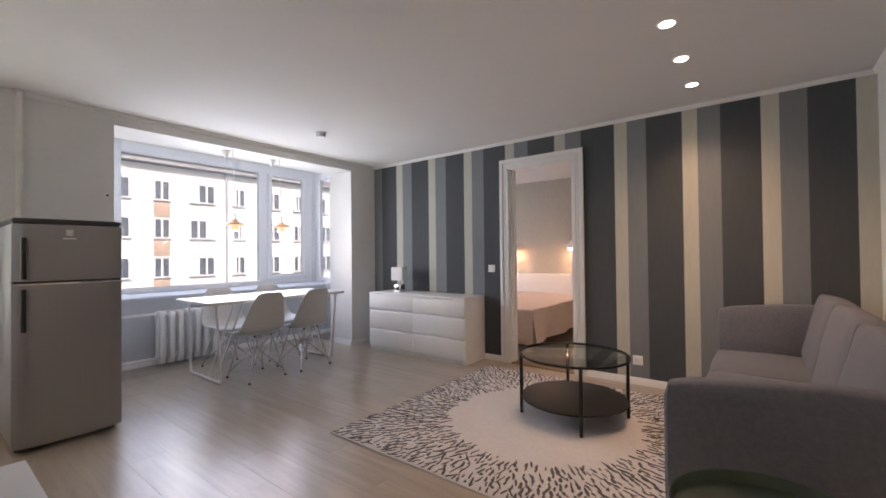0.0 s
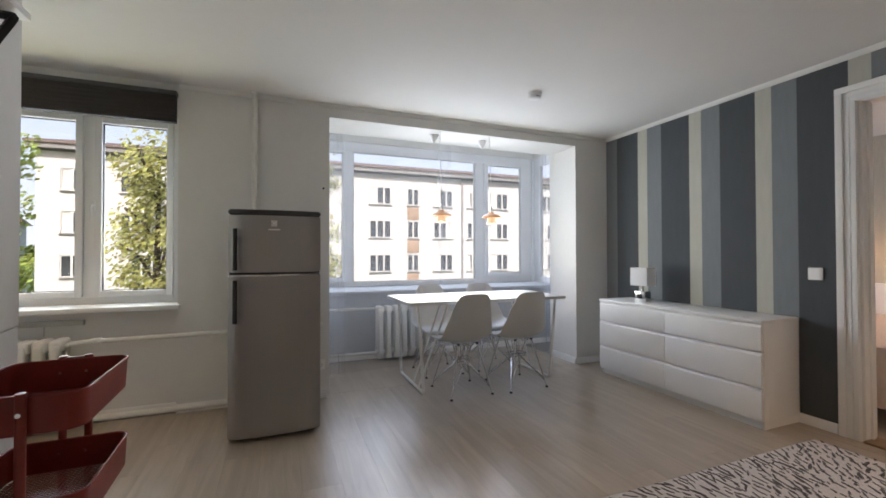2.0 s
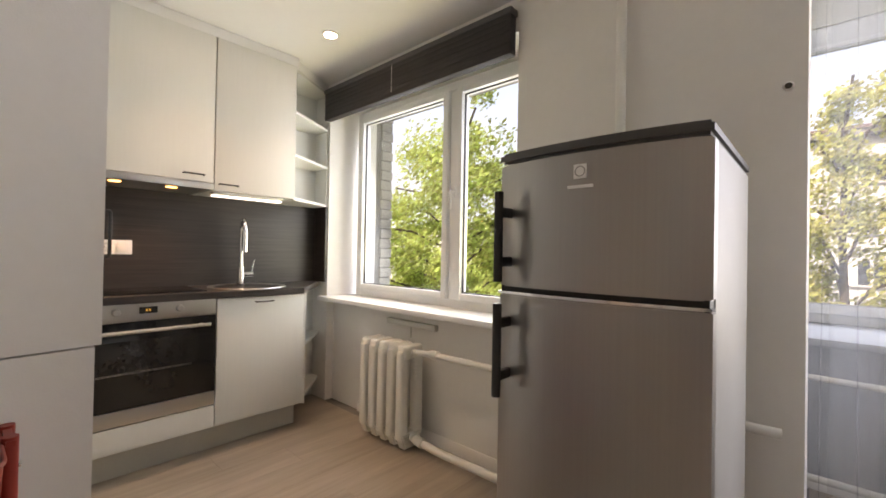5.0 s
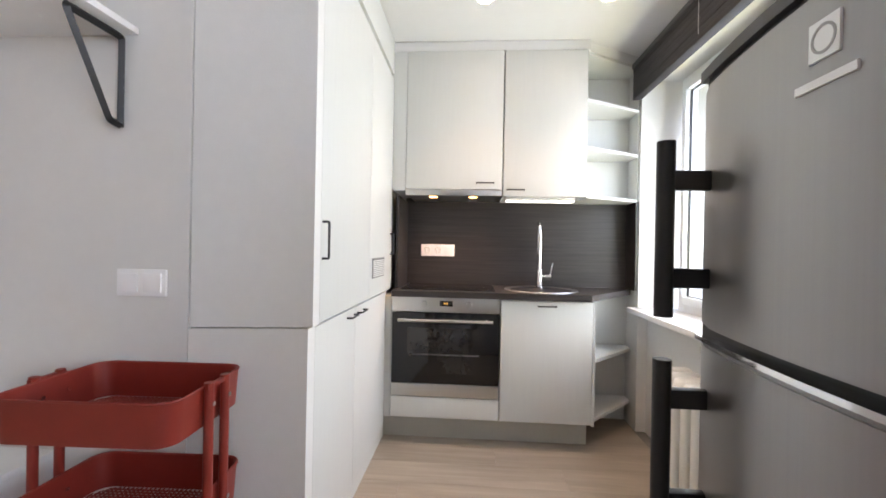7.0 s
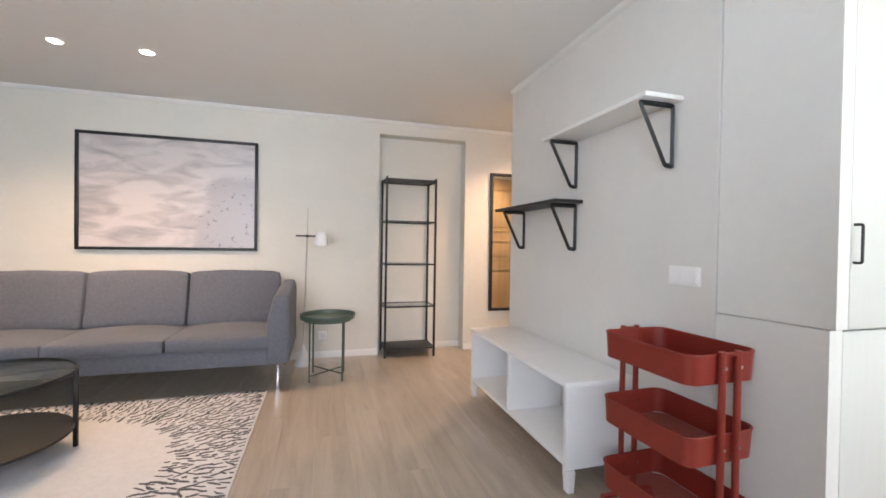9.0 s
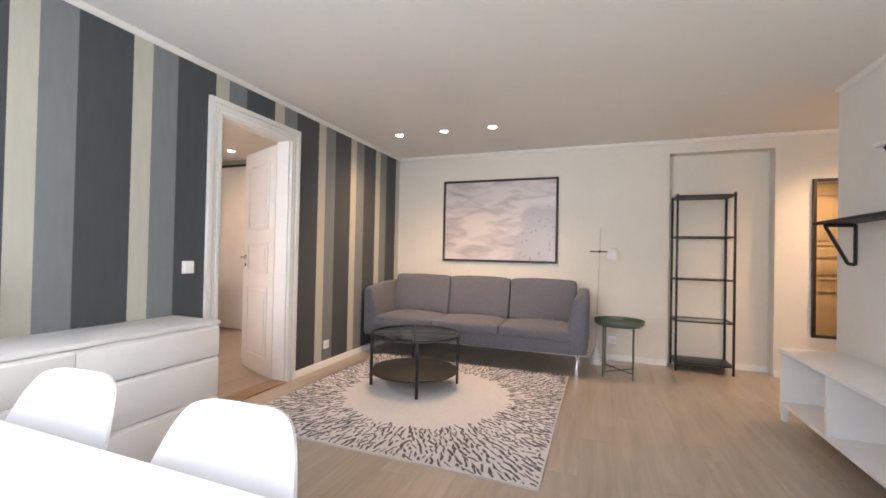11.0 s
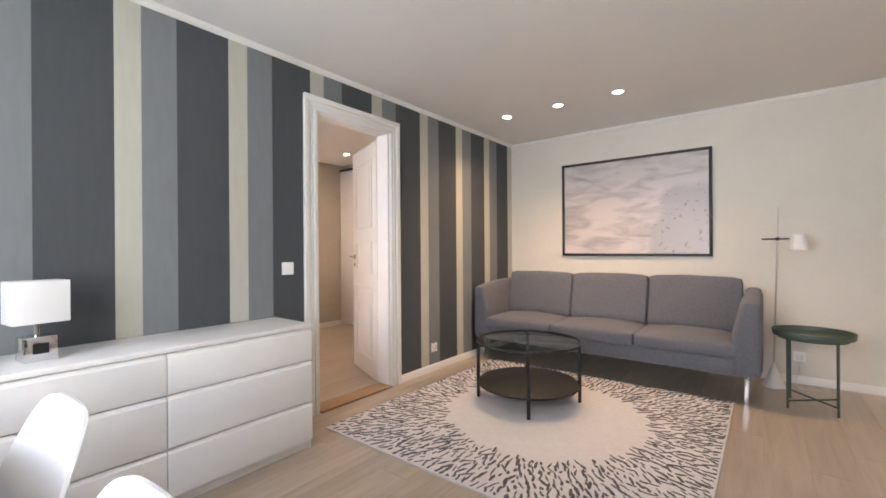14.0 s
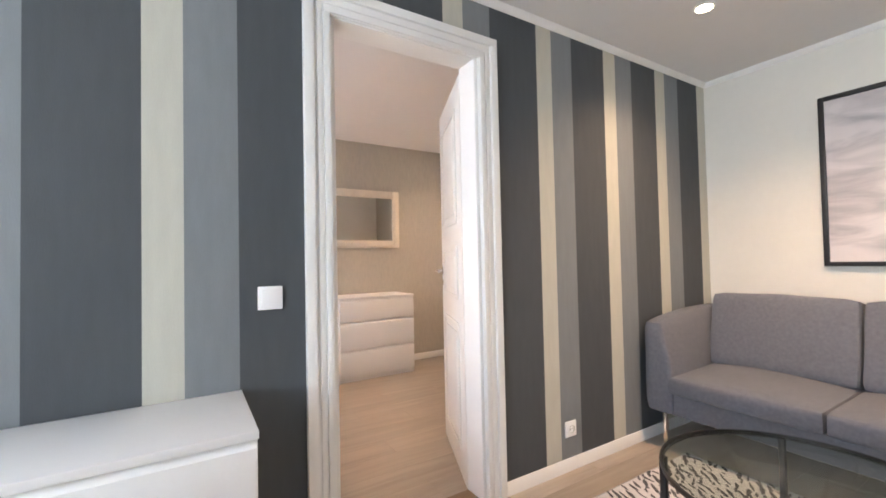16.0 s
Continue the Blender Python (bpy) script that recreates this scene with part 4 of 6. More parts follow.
def print_material():
    m = bpy.data.materials.new("seascape_print")
    m.use_nodes = True
    ns, ln, p = nodes_of(m)
    p.inputs["Roughness"].default_value = 0.3
    tc = ns.new("ShaderNodeTexCoord")
    sp = ns.new("ShaderNodeSeparateXYZ")
    ln.new(tc.outputs["Generated"], sp.inputs[0])
    mp = ns.new("ShaderNodeMapping")
    mp.inputs["Scale"].default_value = (2.2, 1, 5.5)
    mp.inputs["Rotation"].default_value = (0, 0.25, 0)
    ln.new(tc.outputs["Generated"], mp.inputs[0])
    n1 = ns.new("ShaderNodeTexNoise")
    n1.inputs["Scale"].default_value, n1.inputs["Detail"].default_value, n1.inputs["Distortion"].default_value = 1.7, 9, 0.8
    ln.new(mp.outputs[0], n1.inputs["Vector"])
    r1 = ns.new("ShaderNodeValToRGB")
    e = r1.color_ramp.elements
    e[0].position, e[0].color = 0.28, (0.36, 0.345, 0.36, 1)
    e[1].position, e[1].color = 0.56, (0.62, 0.58, 0.575, 1)
    ln.new(n1.outputs["Fac"], r1.inputs["Fac"])
    # wet sand on one lower side, with a ragged edge and scattered pebbles
    n2 = ns.new("ShaderNodeTexNoise")
    n2.inputs["Scale"].default_value, n2.inputs["Detail"].default_value = 5, 6
    ln.new(tc.outputs["Generated"], n2.inputs["Vector"])
    ma = ns.new("ShaderNodeMath")
    ma.operation = "MULTIPLY_ADD"
    ma.inputs[1].default_value, ma.inputs[2].default_value = 0.28, -0.14
    ln.new(n2.outputs["Fac"], ma.inputs[0])
    sx = ns.new("ShaderNodeMath")
    sx.operation = "ADD"
    ln.new(sp.outputs["X"], sx.inputs[0])
    ln.new(ma.outputs[0], sx.inputs[1])
    zz = ns.new("ShaderNodeMath")
    zz.operation = "MULTIPLY_ADD"
    zz.inputs[1].default_value = 0.16
    ln.new(sp.outputs["Z"], zz.inputs[0])
    ln.new(sx.outputs[0], zz.inputs[2])
    lt = ns.new("ShaderNodeMapRange")
    lt.inputs["From Min"].default_value, lt.inputs["From Max"].default_value = 0.4, 0.34
    ln.new(zz.outputs[0], lt.inputs["Value"])
    top = ns.new("ShaderNodeMapRange")
    top.inputs["From Min"].default_value, top.inputs["From Max"].default_value = 0.72, 0.62
    ln.new(sp.outputs["Z"], top.inputs["Value"])
    mu = ns.new("ShaderNodeMath")
    mu.operation = "MULTIPLY"
    ln.new(lt.outputs[0], mu.inputs[0])
    ln.new(top.outputs[0], mu.inputs[1])
    vo = ns.new("ShaderNodeTexNoise")
    vo.inputs["Scale"].default_value, vo.inputs["Detail"].default_value = 26, 3
    ln.new(tc.outputs["Generated"], vo.inputs["Vector"])
    r2 = ns.new("ShaderNodeValToRGB")
    f = r2.color_ramp.elements
    f[0].position, f[0].color = 0.33, (0.24, 0.23, 0.245, 1)
    f[1].position, f[1].color = 0.4, (0.43, 0.41, 0.425, 1)
    ln.new(vo.outputs["Fac"], r2.inputs["Fac"])
    mx = ns.new("ShaderNodeMixRGB")
    ln.new(mu.outputs[0], mx.inputs[0])
    ln.new(r1.outputs[0], mx.inputs[1])
    ln.new(r2.outputs[0], mx.inputs[2])
    ln.new(mx.outputs[0], p.inputs["Base Color"])
    return m


PX0, PX1, PZ0, PZ1 = -2.063, -0.648, 1.044, 2.05
part("print", bm_box(PX0 + 0.02, YS + 0.004, PZ0 + 0.02, PX1 - 0.02, YS + 0.016, PZ1 - 0.02), print_material(), pic)
for r in ((PX0, PZ0, PX0 + 0.026, PZ1), (PX1 - 0.026, PZ0, PX1, PZ1), (PX0 + 0.026, PZ0, PX1 - 0.026, PZ0 + 0.026), (PX0 + 0.026, PZ1 - 0.026, PX1 - 0.026, PZ1)):
    part("frame_bar", bm_box(r[0], YS + 0.001, r[1], r[2], YS + 0.03, r[3], 0.003), M_BLACK, pic)

# floor lamp
fl = thing("floor_lamp", "slim pale metal floor lamp with a white shade behind the sofa", "floor lamp", (-2.49, 0.17, 0))
part("base", bm_lathe([(0.0, 0.0), (0.075, 0.0), (0.075, 0.012), (0.05, 0.06), (0.018, 0.15), (0.008, 0.19), (0.0, 0.19)], 36), M_SATIN, fl, "pale satin cone base")
part("pole", bm_cyl((0, 0, 0.18), (-0.035, 0.11, 1.44), 0.0055, 12), M_INOX, fl, "thin steel pole")
part("arm", bm_cyl((0.07, 0.07, 1.19), (-0.17, 0.15, 1.19), 0.006, 10), M_BLACK, fl, "black cross arm")
part("clamp", bm_box(-0.04, 0.077, 1.178, -0.016, 0.101, 1.202, 0.003), M_BLACK, fl)
part("shade", bm_lathe([(0.052, 1.105), (0.056, 1.105), (0.05, 1.19), (0.044, 1.215), (0.03, 1.226), (0.0, 1.228)], 36, (-0.15, 0.145, 0)), M_SHADE, fl, "white glass shade")

# side table
st = thing("side_table", "dark green metal tray side table by the sofa arm", "side table", (-2.7, 0.57, 0))
part("tray", bm_lathe([(0.0, 0.498), (0.2, 0.498), (0.218, 0.503), (0.222, 0.535), (0.225, 0.537), (0.2265, 0.534), (0.221, 0.5), (0.2, 0.492), (0.0, 0.492)], 56), M_GREEN, st)
part("ring", bm_lathe([(0.176, 0.48), (0.19, 0.48), (0.19, 0.492), (0.176, 0.492), (0.176, 0.48)], 48), M_GREEN, st)
for k, a in enumerate((40, 130)):
    c, s = math.cos(radians(a)), math.sin(radians(a))
    b = bm_tube([(0.183 * c, 0.183 * s, 0.485), (0.183 * c, 0.183 * s, 0.0)], 0.0075, 10)
    part("leg", b, M_GREEN, st)
    part("leg", bm_tube([(-0.183 * c, -0.183 * s, 0.485), (-0.183 * c, -0.183 * s, 0.0)], 0.0075, 10), M_GREEN, st)
    part("cross_bar", bm_tube([(0.183 * c, 0.183 * s, 0.05 + 0.012 * k), (-0.183 * c, -0.183 * s, 0.05 + 0.012 * k)], 0.006, 8), M_GREEN, st)
cb = thing("cable", "white power cable on the floor below the side table", "cable")
part("wire", bm_tube([Vector((-2.66 + 0.03 * math.sin(k * 0.9), 0.03 + 0.02 * k, 0.18 if k == 0 else max(0.004, 0.18 - 0.09 * k))) for k in range(5)] + [Vector((-2.6 - 0.03 * k, 0.13 + 0.03 * math.sin(k), 0.004)) for k in range(1, 8)], 0.003, 6), M_CORK, cb)

# shelving unit in the recess
sh = thing("shelving_unit", "black metal shelving unit with glass shelves, empty", "shelf")
SX0, SX1, SY0, SY1, SZ = -3.757, -3.24, -0.196, 0.14, 1.793
for x in (SX0, SX1 - 0.02):
    for y in (SY0, SY1 - 0.02):
        part("post", bm_box(x, y, 0.0, x + 0.02, y + 0.02, SZ, 0.002), M_BLACK, sh)
for k, z in enumerate((0.09, 0.51, 0.93, 1.36, 1.775)):
    rail = boxes((SX0 + 0.02, SY0, z - 0.012, SX1 - 0.02, SY0 + 0.015, z), (SX0 + 0.02, SY1 - 0.015, z - 0.012, SX1 - 0.02, SY1, z), (SX0, SY0 + 0.02, z - 0.012, SX0 + 0.015, SY1 - 0.02, z), (SX1 - 0.015, SY0 + 0.02, z - 0.012, SX1, SY1 - 0.02, z))
    part("shelf_rail", rail, M_BLACK, sh)
    solid = k in (0, 4)
    part("shelf_board" if solid else "glass_shelf", bm_box(SX0 + 0.016, SY0 + 0.016, z - 0.008 if solid else z - 0.004, SX1 - 0.016, SY1 - 0.016, z + 0.003, 0.001), M_BLACK if solid else M_GLASS, sh)

# hall mirror
hm = thing("hall_mirror", "tall wall mirror in a black frame in the hall", "mirror")
part("glass", bm_box(-4.86, YS + 0.004, 0.43, -4.43, YS + 0.012, 1.9), M_MIRROR, hm)
for r in ((-4.88, 0.41, -4.853, 1.92), (-4.437, 0.41, -4.41, 1.92), (-4.853, 0.41, -4.437, 0.437), (-4.853, 1.893, -4.437, 1.92)):
    part("frame_bar", bm_box(r[0], YS + 0.001, r[1], r[2], YS + 0.035, r[3], 0.003), M_BLACK, hm)


# ---- chests of drawers ----
def chest(name, label, x0, y0, x1, y1, h, cols, rows, face, m=M_DRAWER):
    """A chest whose fronts look along -x; overhanging fronts leave a grip groove above each."""
    t = thing(name, label, "chest of drawers", group="chests of drawers")
    part("body", bm_box(x0 + 0.06, y0, 0.05, x1, y1, h - 0.02, 0.002), m, t)
    part("plinth", bm_box(x0 + 0.03, y0 + 0.003, 0.0, x1, y1 - 0.003, 0.052), m, t)
    part("top", bm_box(x0 - 0.002, y0 - 0.002, h - 0.022, x1, y1 + 0.002, h, 0.002), M_WHITE, t)
    part("side_panel", bm_box(x0 + 0.02, y0 - 0.001, 0.0, x0 + 0.07, y0 + 0.014, h - 0.022, 0.001), m, t)
    part("side_panel", bm_box(x0 + 0.02, y1 - 0.014, 0.0, x0 + 0.07, y1 + 0.001, h - 0.022, 0.001), m, t)
    w = (y1 - y0 - 0.002) / cols
    edges = [0.055, 0.055 + (h - 0.08) * 0.345, 0.055 + (h - 0.08) * 0.715, h - 0.02]
    for c in range(cols):
        for r in range(rows):
            a = y0 + 0.001 + c * w
            z, hh = edges[r], edges[r + 1] - edges[r]
            d = part("drawer", bm_box(x0, a + 0.002, z, x0 + 0.018, a + w - 0.002, z + hh - 0.024, 0.0015), m, t)
            part("grip", bm_prism([(x0 + 0.001, z + hh - 0.024), (x0 + 0.018, z + hh - 0.024), (x0 + 0.018, z + hh - 0.007), (x0 + 0.013, z + hh - 0.007)], "y", a + 0.002, a + w - 0.002), m, d)
    return t


chest("chest_of_drawers", "white six-drawer chest of drawers against the striped wall", -0.408, 3.055, -0.012, 4.505, 0.71, 2, 3, -1)

# table lamp
tl = thing("table_lamp", "small table lamp, white box shade on a chrome block", "table lamp", (-0.22, 4.16, 0.71), 8)
part("base", bm_box(-0.045, -0.05, 0.0, 0.045, 0.05, 0.095, 0.006), M_CHROME, tl, "mirror chrome block")
part("recess", bm_box(-0.047, -0.024, 0.03, 0.047, 0.024, 0.07, 0.003), M_BLACK, tl)
part("neck", bm_cyl((0, 0, 0.095), (0, 0, 0.15), 0.01, 14), M_CHROME, tl)
b = bm_box(-0.062, -0.084, 0.146, 0.062, 0.084, 0.308, 0.004)
part("shade", b, M_SHADE, tl, "white fabric box shade")

# ---- dining ----
dt = thing("dining_table", "white dining table with rounded corners on white tube legs", "table")


def round_rect(x0, y0, x1, y1, r, n=6):
    out = []
    for cx, cy, a0 in ((x1 - r, y1 - r, 0), (x0 + r, y1 - r, 90), (x0 + r, y0 + r, 180), (x1 - r, y0 + r, 270)):
        out += [(cx + r * math.cos(radians(a0 + 90 * k / n)), cy + r * math.sin(radians(a0 + 90 * k / n))) for k in range(n + 1)]
    return out


part("tabletop", bm_prism(round_rect(-2.37, 4.405, -0.86, 5.12, 0.05), "z", 0.738, 0.765, 0.004), M_TABLE, dt)
for x, i in ((-2.205, 1), (-0.98, -1)):
    fr = part("leg_frame", bm_tube(arc_path([(x - i * 0.05, 4.505, 0.736), (x, 4.525, 0.013), (x, 5.18, 0.013), (x - i * 0.05, 5.09, 0.736)], 0.03), 0.0125, 10), M_TRIM, dt)
    part("top_bar", bm_box(x - i * 0.05 - 0.012, 4.5, 0.722, x - i * 0.05 + 0.012, 5.09, 0.737), M_TRIM, fr)
    part("brace", bm_tube([(x, 4.8, 0.02), (x + i * 0.26, 4.78, 0.732)], 0.008, 8), M_TRIM, fr)
    part("brace", bm_tube([(x, 4.66, 0.02), (x + i * 0.26, 4.62, 0.732)], 0.008, 8), M_TRIM, fr)


def shell_chair():
    t = thing("dining_chair", "white moulded plastic shell chair on a chrome wire base", "chair", group="chairs at the dining table")
    # side profile from the seat's front lip to the back's top: depth, height, half width, edge lift
    prof = [(0.235, 0.405, 0.165, 0.0), (0.22, 0.425, 0.2, 0.004), (0.15, 0.428, 0.222, 0.018), (0.05, 0.417, 0.232, 0.034), (-0.05, 0.414, 0.235, 0.046), (-0.12, 0.428, 0.232, 0.055), (-0.165, 0.47, 0.226, 0.06), (-0.19, 0.54, 0.215, 0.055), (-0.21, 0.63, 0.188, 0.045), (-0.228, 0.72, 0.165, 0.03), (-0.243, 0.79, 0.138, 0.016), (-0.25, 0.818, 0.108, 0.008), (-0.252, 0.828, 0.07, 0.004)]
    pts = []
    for i in range(len(prof) - 1):
        a, c = prof[i], prof[i + 1]
        p0, p3 = prof[max(i - 1, 0)], prof[min(i + 2, len(prof) - 1)]
        for k in range(3):
            s = k / 3
            pts.append(tuple(0.5 * (2 * a[j] + (c[j] - p0[j]) * s + (2 * p0[j] - 5 * a[j] + 4 * c[j] - p3[j]) * s * s + (3 * a[j] - p0[j] - 3 * c[j] + p3[j]) * s ** 3) for j in range(4)))
    pts.append(prof[-1])
    b = bmesh.new()
    n = 16
    grid = []
    for i, (d, z, w, lift) in enumerate(pts):
        q = pts[min(i + 1, len(pts) - 1)]
        p = pts[max(i - 1, 0)]
        tx, tz = q[0] - p[0], q[1] - p[1]
        L = math.hypot(tx, tz) or 1
        nx, nz = -tz / L, tx / L
        if nz < 0 and i < 12:
            nx, nz = -nx, -nz
        if i >= 12 and nx < 0:
            nx, nz = -nx, -nz
        grid.append([b.verts.new((w * (k / n * 2 - 1), d + nx * lift * abs(k / n * 2 - 1) ** 2.4, z + nz * lift * abs(k / n * 2 - 1) ** 2.4)) for k in range(n + 1)])
    for r, s in zip(grid, grid[1:]):
        for k in range(n):
            b.faces.new((r[k], r[k + 1], s[k + 1], s[k]))
    bmesh.ops.recalc_face_normals(b, faces=b.faces)
    bmesh.ops.solidify(b, geom=b.faces[:], thickness=0.007)
    part("shell", b, M_CHAIR, t)
    base = part("wire_base", bm_tube(arc_path([(-0.09, 0.08, 0.405), (0.09, 0.08, 0.405), (0.075, -0.09, 0.4), (-0.075, -0.09, 0.4), (-0.09, 0.08, 0.405)], 0.02, 3), 0.005, 8), M_CHROME, t)
    feet = ((-0.185, 0.2), (0.185, 0.2), (0.185, -0.19), (-0.185, -0.19))
    tops = ((-0.1, 0.1), (0.1, 0.1), (0.085, -0.11), (-0.085, -0.11))
    for (fx, fy), (tx, ty) in zip(feet, tops):
        part("leg", bm_tube([(tx, ty, 0.412), (fx, fy, 0.012)], 0.0068, 8), M_CHROME, t)
        part("strut", bm_tube([(fx * 0.93, fy * 0.93, 0.07), (-tx * 0.25, ty * 0.35, 0.28), (-tx * 0.6, ty * 0.7, 0.4)], 0.0052, 7), M_CHROME, base)
        part("strut", bm_tube([(fx * 0.95, fy * 0.95, 0.05), (tx * 0.35, -ty * 0.2, 0.27), (tx * 0.8, -ty * 0.5, 0.405)], 0.0052, 7), M_CHROME, base)
        part("foot", bm_lathe([(0.0, 0.0), (0.013, 0.0), (0.013, 0.006), (0.007, 0.016), (0.0, 0.016)], 14, (fx, fy, 0)), M_BLACK, t, "black plastic glide")
        part("mount", bm_cyl((tx, ty, 0.405), (tx, ty, 0.42), 0.012, 12), M_BLACK, base)
    for z, k in ((0.275, 0.45), (0.255, 0.5)):
        part("cross_wire", bm_tube([(-0.075, 0.045, z), (0.075, 0.045, z), (0.075, -0.045, z), (-0.075, -0.045, z)], 0.0045, 7, closed=True), M_CHROME, base)
    return t


chair = shell_chair()
chair.matrix_world = pose(-1.873, 4.51, 0, 0, 0, 3)
copy_thing(chair, pose(-1.352, 4.5, 0, 0, 0, 4))
copy_thing(chair, pose(-1.85, 5.14, 0, 0, 0, 180))
copy_thing(chair, pose(-1.29, 5.15, 0, 0, 0, 177))

# ---- television wall ----
be = thing("tv_bench", "white low TV bench with two open bays against the grey wall", "bench")
BX0, BX1, BY0, BY1, BZ = -4.11, -3.735, 1.26, 2.525, 0.508
part("top", bm_box(BX0, BY0 - 0.006, BZ - 0.022, BX1 + 0.008, BY1 + 0.006, BZ, 0.003), M_WHITE, be)
part("shelf", bm_box(BX0 + 0.004, BY0 + 0.025, 0.115, BX1 - 0.004, BY1 - 0.025, 0.137, 0.002), M_WHITE, be)
part("divider", bm_box(BX0 + 0.01, 1.88, 0.137, BX1 - 0.004, 1.905, BZ - 0.022, 0.002), M_WHITE, be)
for y in (BY0, BY1 - 0.025):
    part("side_panel", bm_box(BX0, y, 0.1, BX1, y + 0.025, BZ - 0.022, 0.002), M_WHITE, be)
    for x in (BX0, BX1 - 0.045):
        part("leg", bm_prism([(x + 0.006, 0.0), (x + 0.036, 0.0), (x + 0.045, 0.1), (x, 0.1)], "y", y - 0.002, y + 0.04, 0.002), M_WHITE, be)


def bracket_shelf(label, y0, y1, z, depth, m, ys):
    t = thing("wall_shelf", label, "shelf", group="bracket shelves")
    part("board", bm_box(XT + 0.001, y0, z, XT + depth, y1, z + 0.02, 0.002), m, t)
    for y in ys:
        part("bracket", bm_tube(arc_path([(XT + 0.012, y, z - 0.28), (XT + 0.012, y, z - 0.012), (XT + depth - 0.014, y, z - 0.012), (XT + 0.05, y, z - 0.27), (XT + 0.013, y, z - 0.275)], 0.008, 3), 0.0115, 4), M_BLACK, t, "black triangular metal bracket")
    return t


bracket_shelf("white wall shelf board on two black triangular brackets", 1.92, 2.76, 1.768, 0.2, M_WHITE, (2.0, 2.715))
bracket_shelf("black wall shelf board on two black triangular brackets", 1.2, 2.06, 1.392, 0.19, M_BLACK, (1.34, 2.0))

# red trolley
tr = thing("utility_trolley", "red metal three-tier trolley beside the tall cabinet", "trolley", (-3.948, 2.908, 0), 2)


def tray(z0, h):
    """A rounded tray with a rolled rim and a mesh floor."""
    out = round_rect(-0.158, -0.214, 0.158, 0.214, 0.046, 6)
    inn = round_rect(-0.154, -0.21, 0.154, 0.21, 0.043, 6)
    b = bmesh.new()
    n = len(out)
    r = [[b.verts.new((x * s, y * s, z)) for x, y in o] for o, z, s in ((out, z0, 0.975), (out, z0 + h, 1.0), (inn, z0 + h, 1.0), (inn, z0 + 0.003, 0.975))]
    for a, c in zip(r, r[1:]):
        for i in range(n):
            b.faces.new((a[i], a[(i + 1) % n], c[(i + 1) % n], c[i]))
    bmesh.ops.recalc_face_normals(b, faces=b.faces)
    t = part("tray", b, M_RED, tr)
    part("rim", bm_tube([(x, y, z0 + h) for x, y in out], 0.0035, 8, closed=True), M_RED, t)
    m = bmesh.new()
    for k in range(-11, 12):
        x = k * 0.0125
        e = 0.203 - max(0, abs(x) - 0.1) * 0.8
        bm_box(x - 0.0028, -e, z0 + 0.001, x + 0.0028, e, z0 + 0.003, bm=m)
    for k in range(-15, 16):
        y = k * 0.0133
        e = 0.148 - max(0, abs(y) - 0.155) * 0.8
        bm_box(-e, y - 0.0028, z0 + 0.0012, e, y + 0.0028, z0 + 0.0032, bm=m)
    part("mesh_floor", m, M_RED, t)
    return t


for z in (0.145, 0.415, 0.685):
    t = tray(z, 0.1)
    for s in (-1, 1):
        for dx in (-0.035, 0.035):
            part("bolt", bm_cyl((dx, s * 0.203, z + 0.06), (dx, s * 0.199, z + 0.06), 0.005, 10), M_CHROME, t)
            part("screw", bm_cyl((dx, s * 0.236, z + 0.06), (dx, s * 0.2395, z + 0.06), 0.006, 12), M_CHROME, t)
for s in (-1, 1):
    for dx in (-0.035, 0.035):
        part("post", bm_cyl((dx, s * 0.225, 0.07), (dx, s * 0.225, 0.797), 0.0115, 14), M_RED, tr)
    part("foot_bar", bm_box(-0.13, s * 0.225 - 0.012, 0.06, 0.13, s * 0.225 + 0.012, 0.075, 0.004), M_RED, tr)
    for dx in (-0.12, 0.12):
        w = part("castor", bm_cyl((dx - 0.012, s * 0.225, 0.028), (dx + 0.012, s * 0.225, 0.028), 0.028, 20), M_BLACK, tr, "black castor wheel")
        part("fork", bm_box(dx - 0.016, s * 0.225 - 0.008, 0.03, dx + 0.016, s * 0.225 + 0.008, 0.062, 0.004), M_CHROME, w)
    part("post_cap", boxes((-0.047, s * 0.225 - 0.006, 0.782, 0.047, s * 0.225 + 0.006, 0.792)), M_RED, tr)

# ---- refrigerator ----
fg = thing("refrigerator", "grey steel two-door refrigerator with black bar handles", "refrigerator")
FX0, FX1, FY = -3.588, -3.052, 4.118
M_FSIDE = mat("fridge_side_paint", (0.42, 0.42, 0.42), 0.5, metal=0.0, var=0.03, scale=6)
part("cabinet", bm_box(FX0 + 0.002, FY + 0.055, 0.03, FX1 - 0.002, 4.7, 1.385, 0.006), M_FSIDE, fg)
part("plinth", bm_box(FX0 + 0.02, FY + 0.07, 0.0, FX1 - 0.02, 4.68, 0.032), M_BLACK, fg)


def curved_door(z0, z1):
    n = 14
    poly = [(FX0 + (FX1 - FX0) * k / n, FY - 0.028 * (1 - (2 * k / n - 1) ** 2) + 0.008 * (abs(2 * k / n - 1) > 0.98)) for k in range(n + 1)] + [(FX1, FY + 0.05), (FX0, FY + 0.05)]
    return bm_prism(poly, "z", z0, z1, 0.004)


